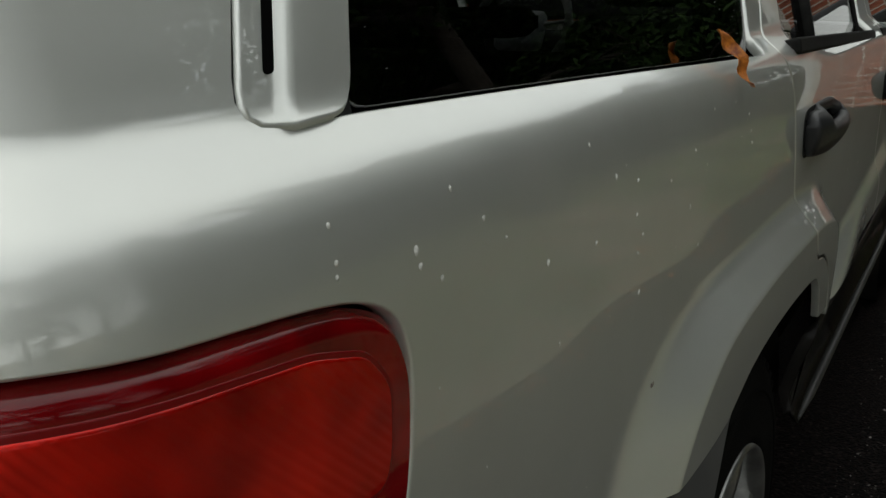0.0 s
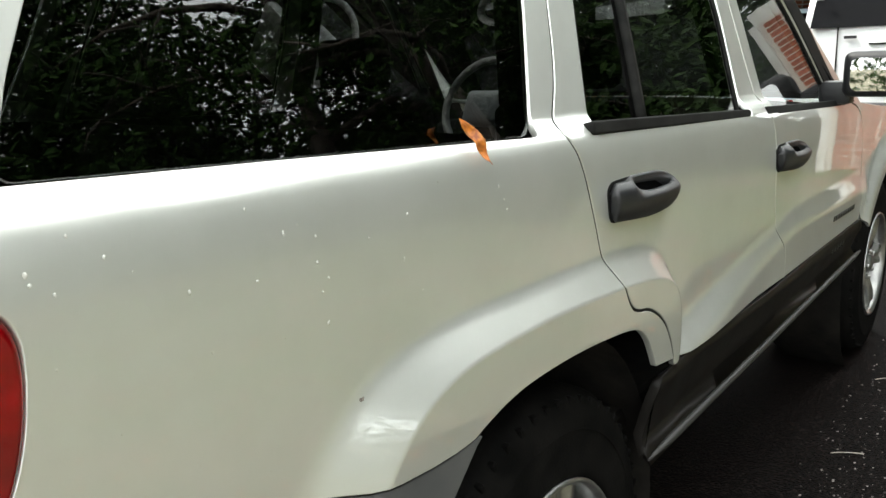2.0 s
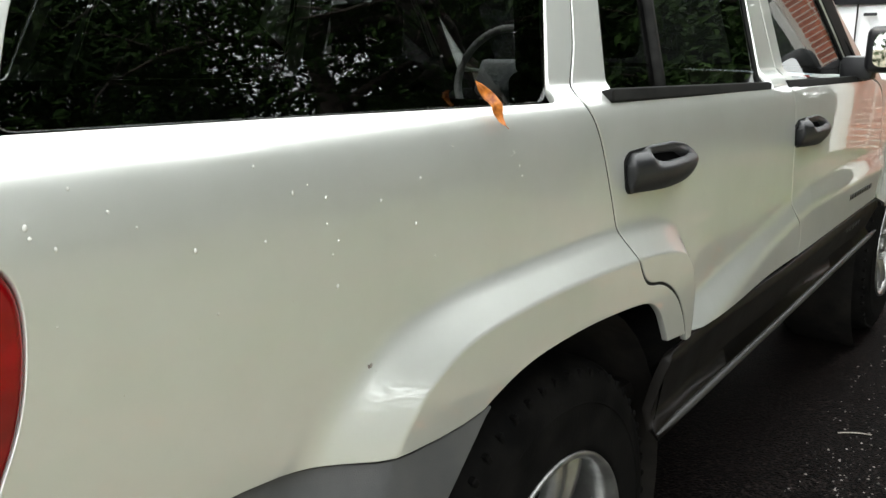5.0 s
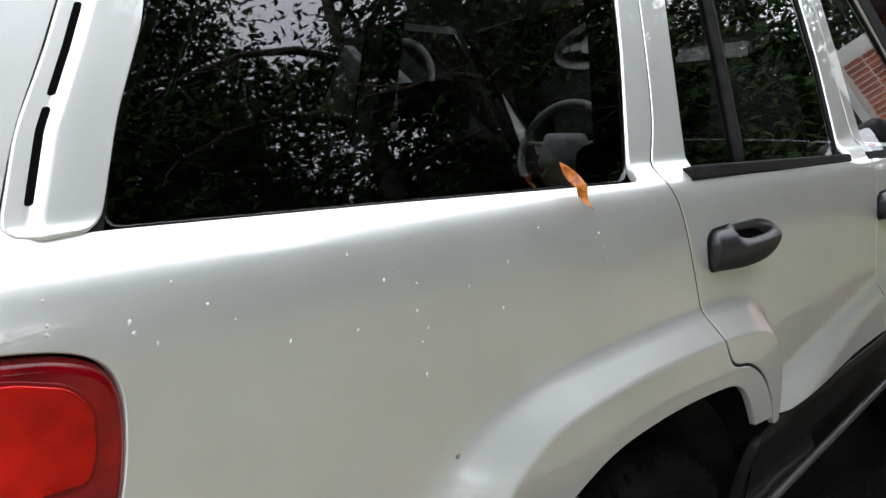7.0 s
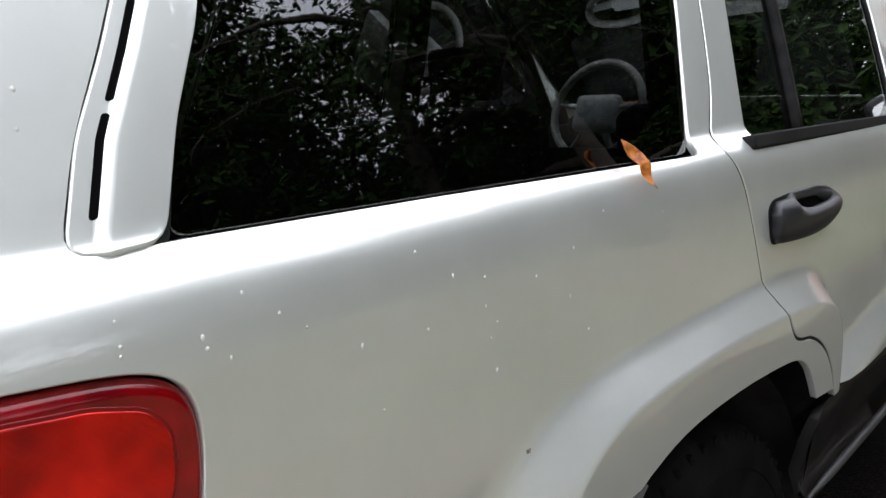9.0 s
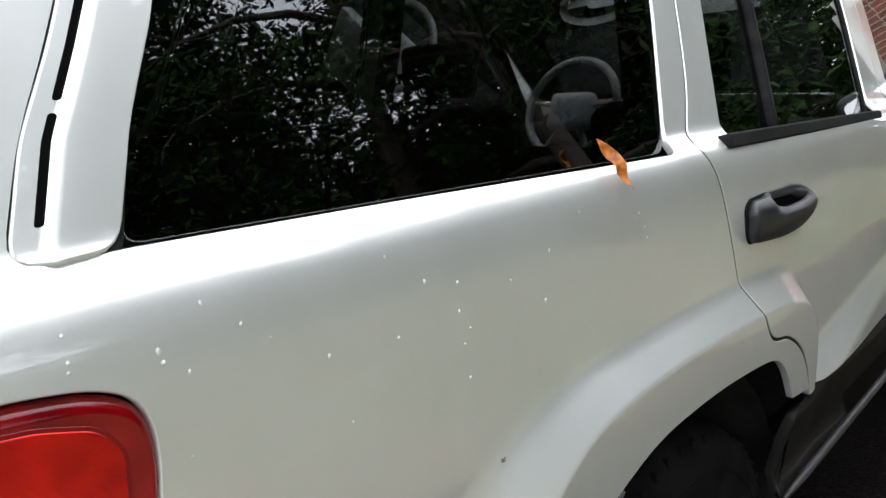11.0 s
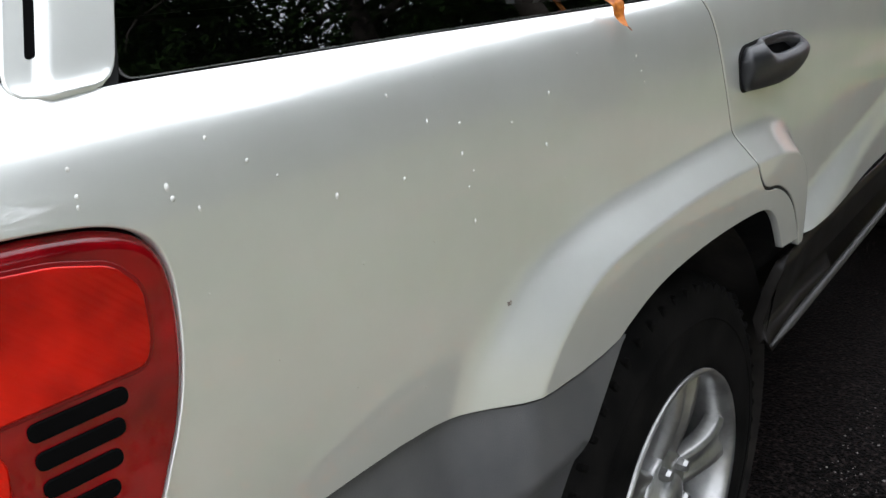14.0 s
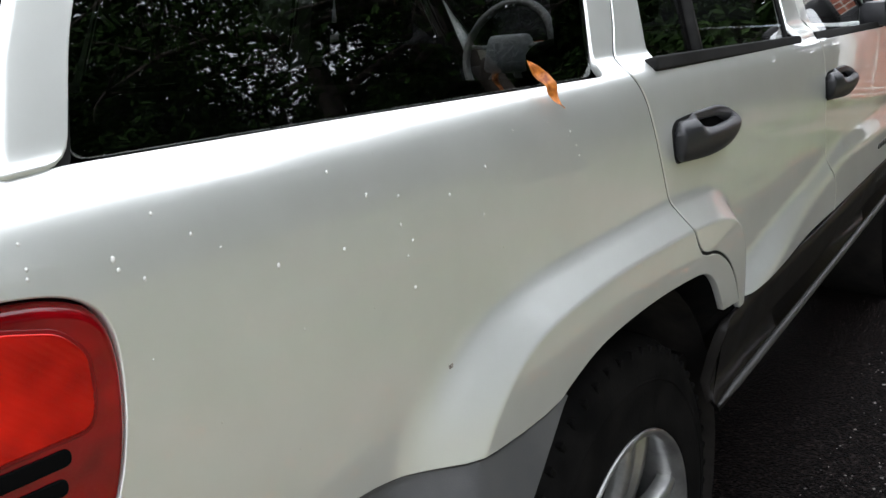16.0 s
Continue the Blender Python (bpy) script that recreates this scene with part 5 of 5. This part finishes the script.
def brick_wall(owner, origin, along, normal_dir, length, height, single, seed):
    """Courses of bricks in running bond on a mortar sheet. The first `single` bricks are pieces of their own, the rest are joined."""
    along, nd = Vector(along), Vector(normal_dir)
    bl, bh, j, depth = 0.200, 0.054, 0.014, 0.004
    back = bmesh.new()
    o = Vector(origin)
    vs = [back.verts.new(o + along * a + Vector((0, 0, b)) + nd * (c * 1.0)) for c in (-0.2, 0.0) for a, b in ((0, 0), (length, 0), (length, height), (0, height))]
    for f in ((4, 5, 6, 7), (3, 2, 1, 0), (0, 1, 5, 4), (1, 2, 6, 5), (2, 3, 7, 6), (3, 0, 4, 7)):
        back.faces.new([vs[i] for i in f])
    bmesh.ops.recalc_face_normals(back, faces=back.faces)
    wall = part("wall", back, MORTAR, owner)
    tmp = bmesh.new()
    add_box(tmp, (-bl / 2, -0.02, -bh / 2), (bl / 2, depth, bh / 2), 0.003, seg=1)
    me = bpy.data.meshes.new("brick")
    tmp.to_mesh(me)
    tmp.free()
    me.materials.append(BRICK)
    turn = Matrix((along, nd, Vector((0, 0, 1)))).transposed().to_4x4()
    rest = bmesh.new()
    rng = random.Random(seed)
    made = 0
    corners = [Vector((x, y, z)) for x in (-bl / 2, bl / 2) for y in (-0.01, depth) for z in (-bh / 2, bh / 2)]
    for c in range(int(height / (bh + j))):
        z = j + bh / 2 + c * (bh + j)
        a = (bl / 2 if c % 2 else 0.0) - (bl + j) / 2 * (c % 2) + bl / 2
        while a + bl / 2 <= length + 0.001:
            p = o + along * a + Vector((0, 0, z)) + nd * rng.uniform(-0.002, 0.002)
            m = Matrix.Translation(p) @ turn
            if made < single and a < 3.2:
                ob = new("brick", me)
                ob.parent = wall
                ob.matrix_local = m
                made += 1
            else:
                v = [rest.verts.new(m @ q) for q in corners]
                for f in ((2, 3, 7, 6), (0, 1, 3, 2), (4, 6, 7, 5), (1, 5, 7, 3), (0, 2, 6, 4)):
                    rest.faces.new([v[i] for i in f])
            a += bl + j
    if len(rest.verts):
        bmesh.ops.recalc_face_normals(rest, faces=rest.faces)
        st = part("brickwork", rest, BRICK, wall)
        st["kind"] = "stuff"
    else:
        rest.free()
    return wall


HY = 8.35
HZ = ground_z(3, HY) - 0.05
carport = thing("brick_carport", "red brick carport with flat roof and white trim over cars", "carport", (0, 0, 0))
for x0, x1 in ((1.25, 2.36), (-4.75, -3.75)):
    brick_wall(carport, (x0, HY, HZ), (1, 0, 0), (0, -1, 0), x1 - x0, 2.75, 300 if x0 > 0 else 0, 1)
    brick_wall(carport, (x1 - 0.001, HY + 0.01, HZ), (0, 1, 0), (1, 0, 0), 5.6, 2.75, 0, 2)
    bm = bmesh.new()
    add_box(bm, (x0 + 0.2, HY + 0.21, HZ), (x1 - 0.22, HY + 5.6, HZ + 2.7), 0.01)
    part("wall_core", bm, MORTAR, carport)
brick_wall(carport, (-4.7, HY + 5.6, HZ), (1, 0, 0), (0, -1, 0), 7.1, 2.75, 0, 3)
for x in (2.365, -3.745):
    bm = bmesh.new()
    add_box(bm, (x, HY - 0.06, HZ), (x + 0.09, HY + 0.02, HZ + 2.75), 0.012)
    part("corner_trim", bm, TRIM_WHITE, carport)
bm = bmesh.new()
add_box(bm, (-5.1, HY + 0.35, HZ + 2.75), (2.44, HY + 6.2, HZ + 2.95), 0.02)
part("roof", bm, ROOFING, carport)
bm = bmesh.new()
add_box(bm, (-5.12, HY + 0.30, HZ + 2.72), (2.46, HY + 0.345, HZ + 2.98), 0.01)
part("fascia", bm, TRIM_WHITE, carport)
bm = bmesh.new()
add_box(bm, (-5.0, HY + 0.40, HZ + 2.70), (2.40, HY + 6.1, HZ + 2.745), 0.005)
part("soffit", bm, TRIM_WHITE, carport)
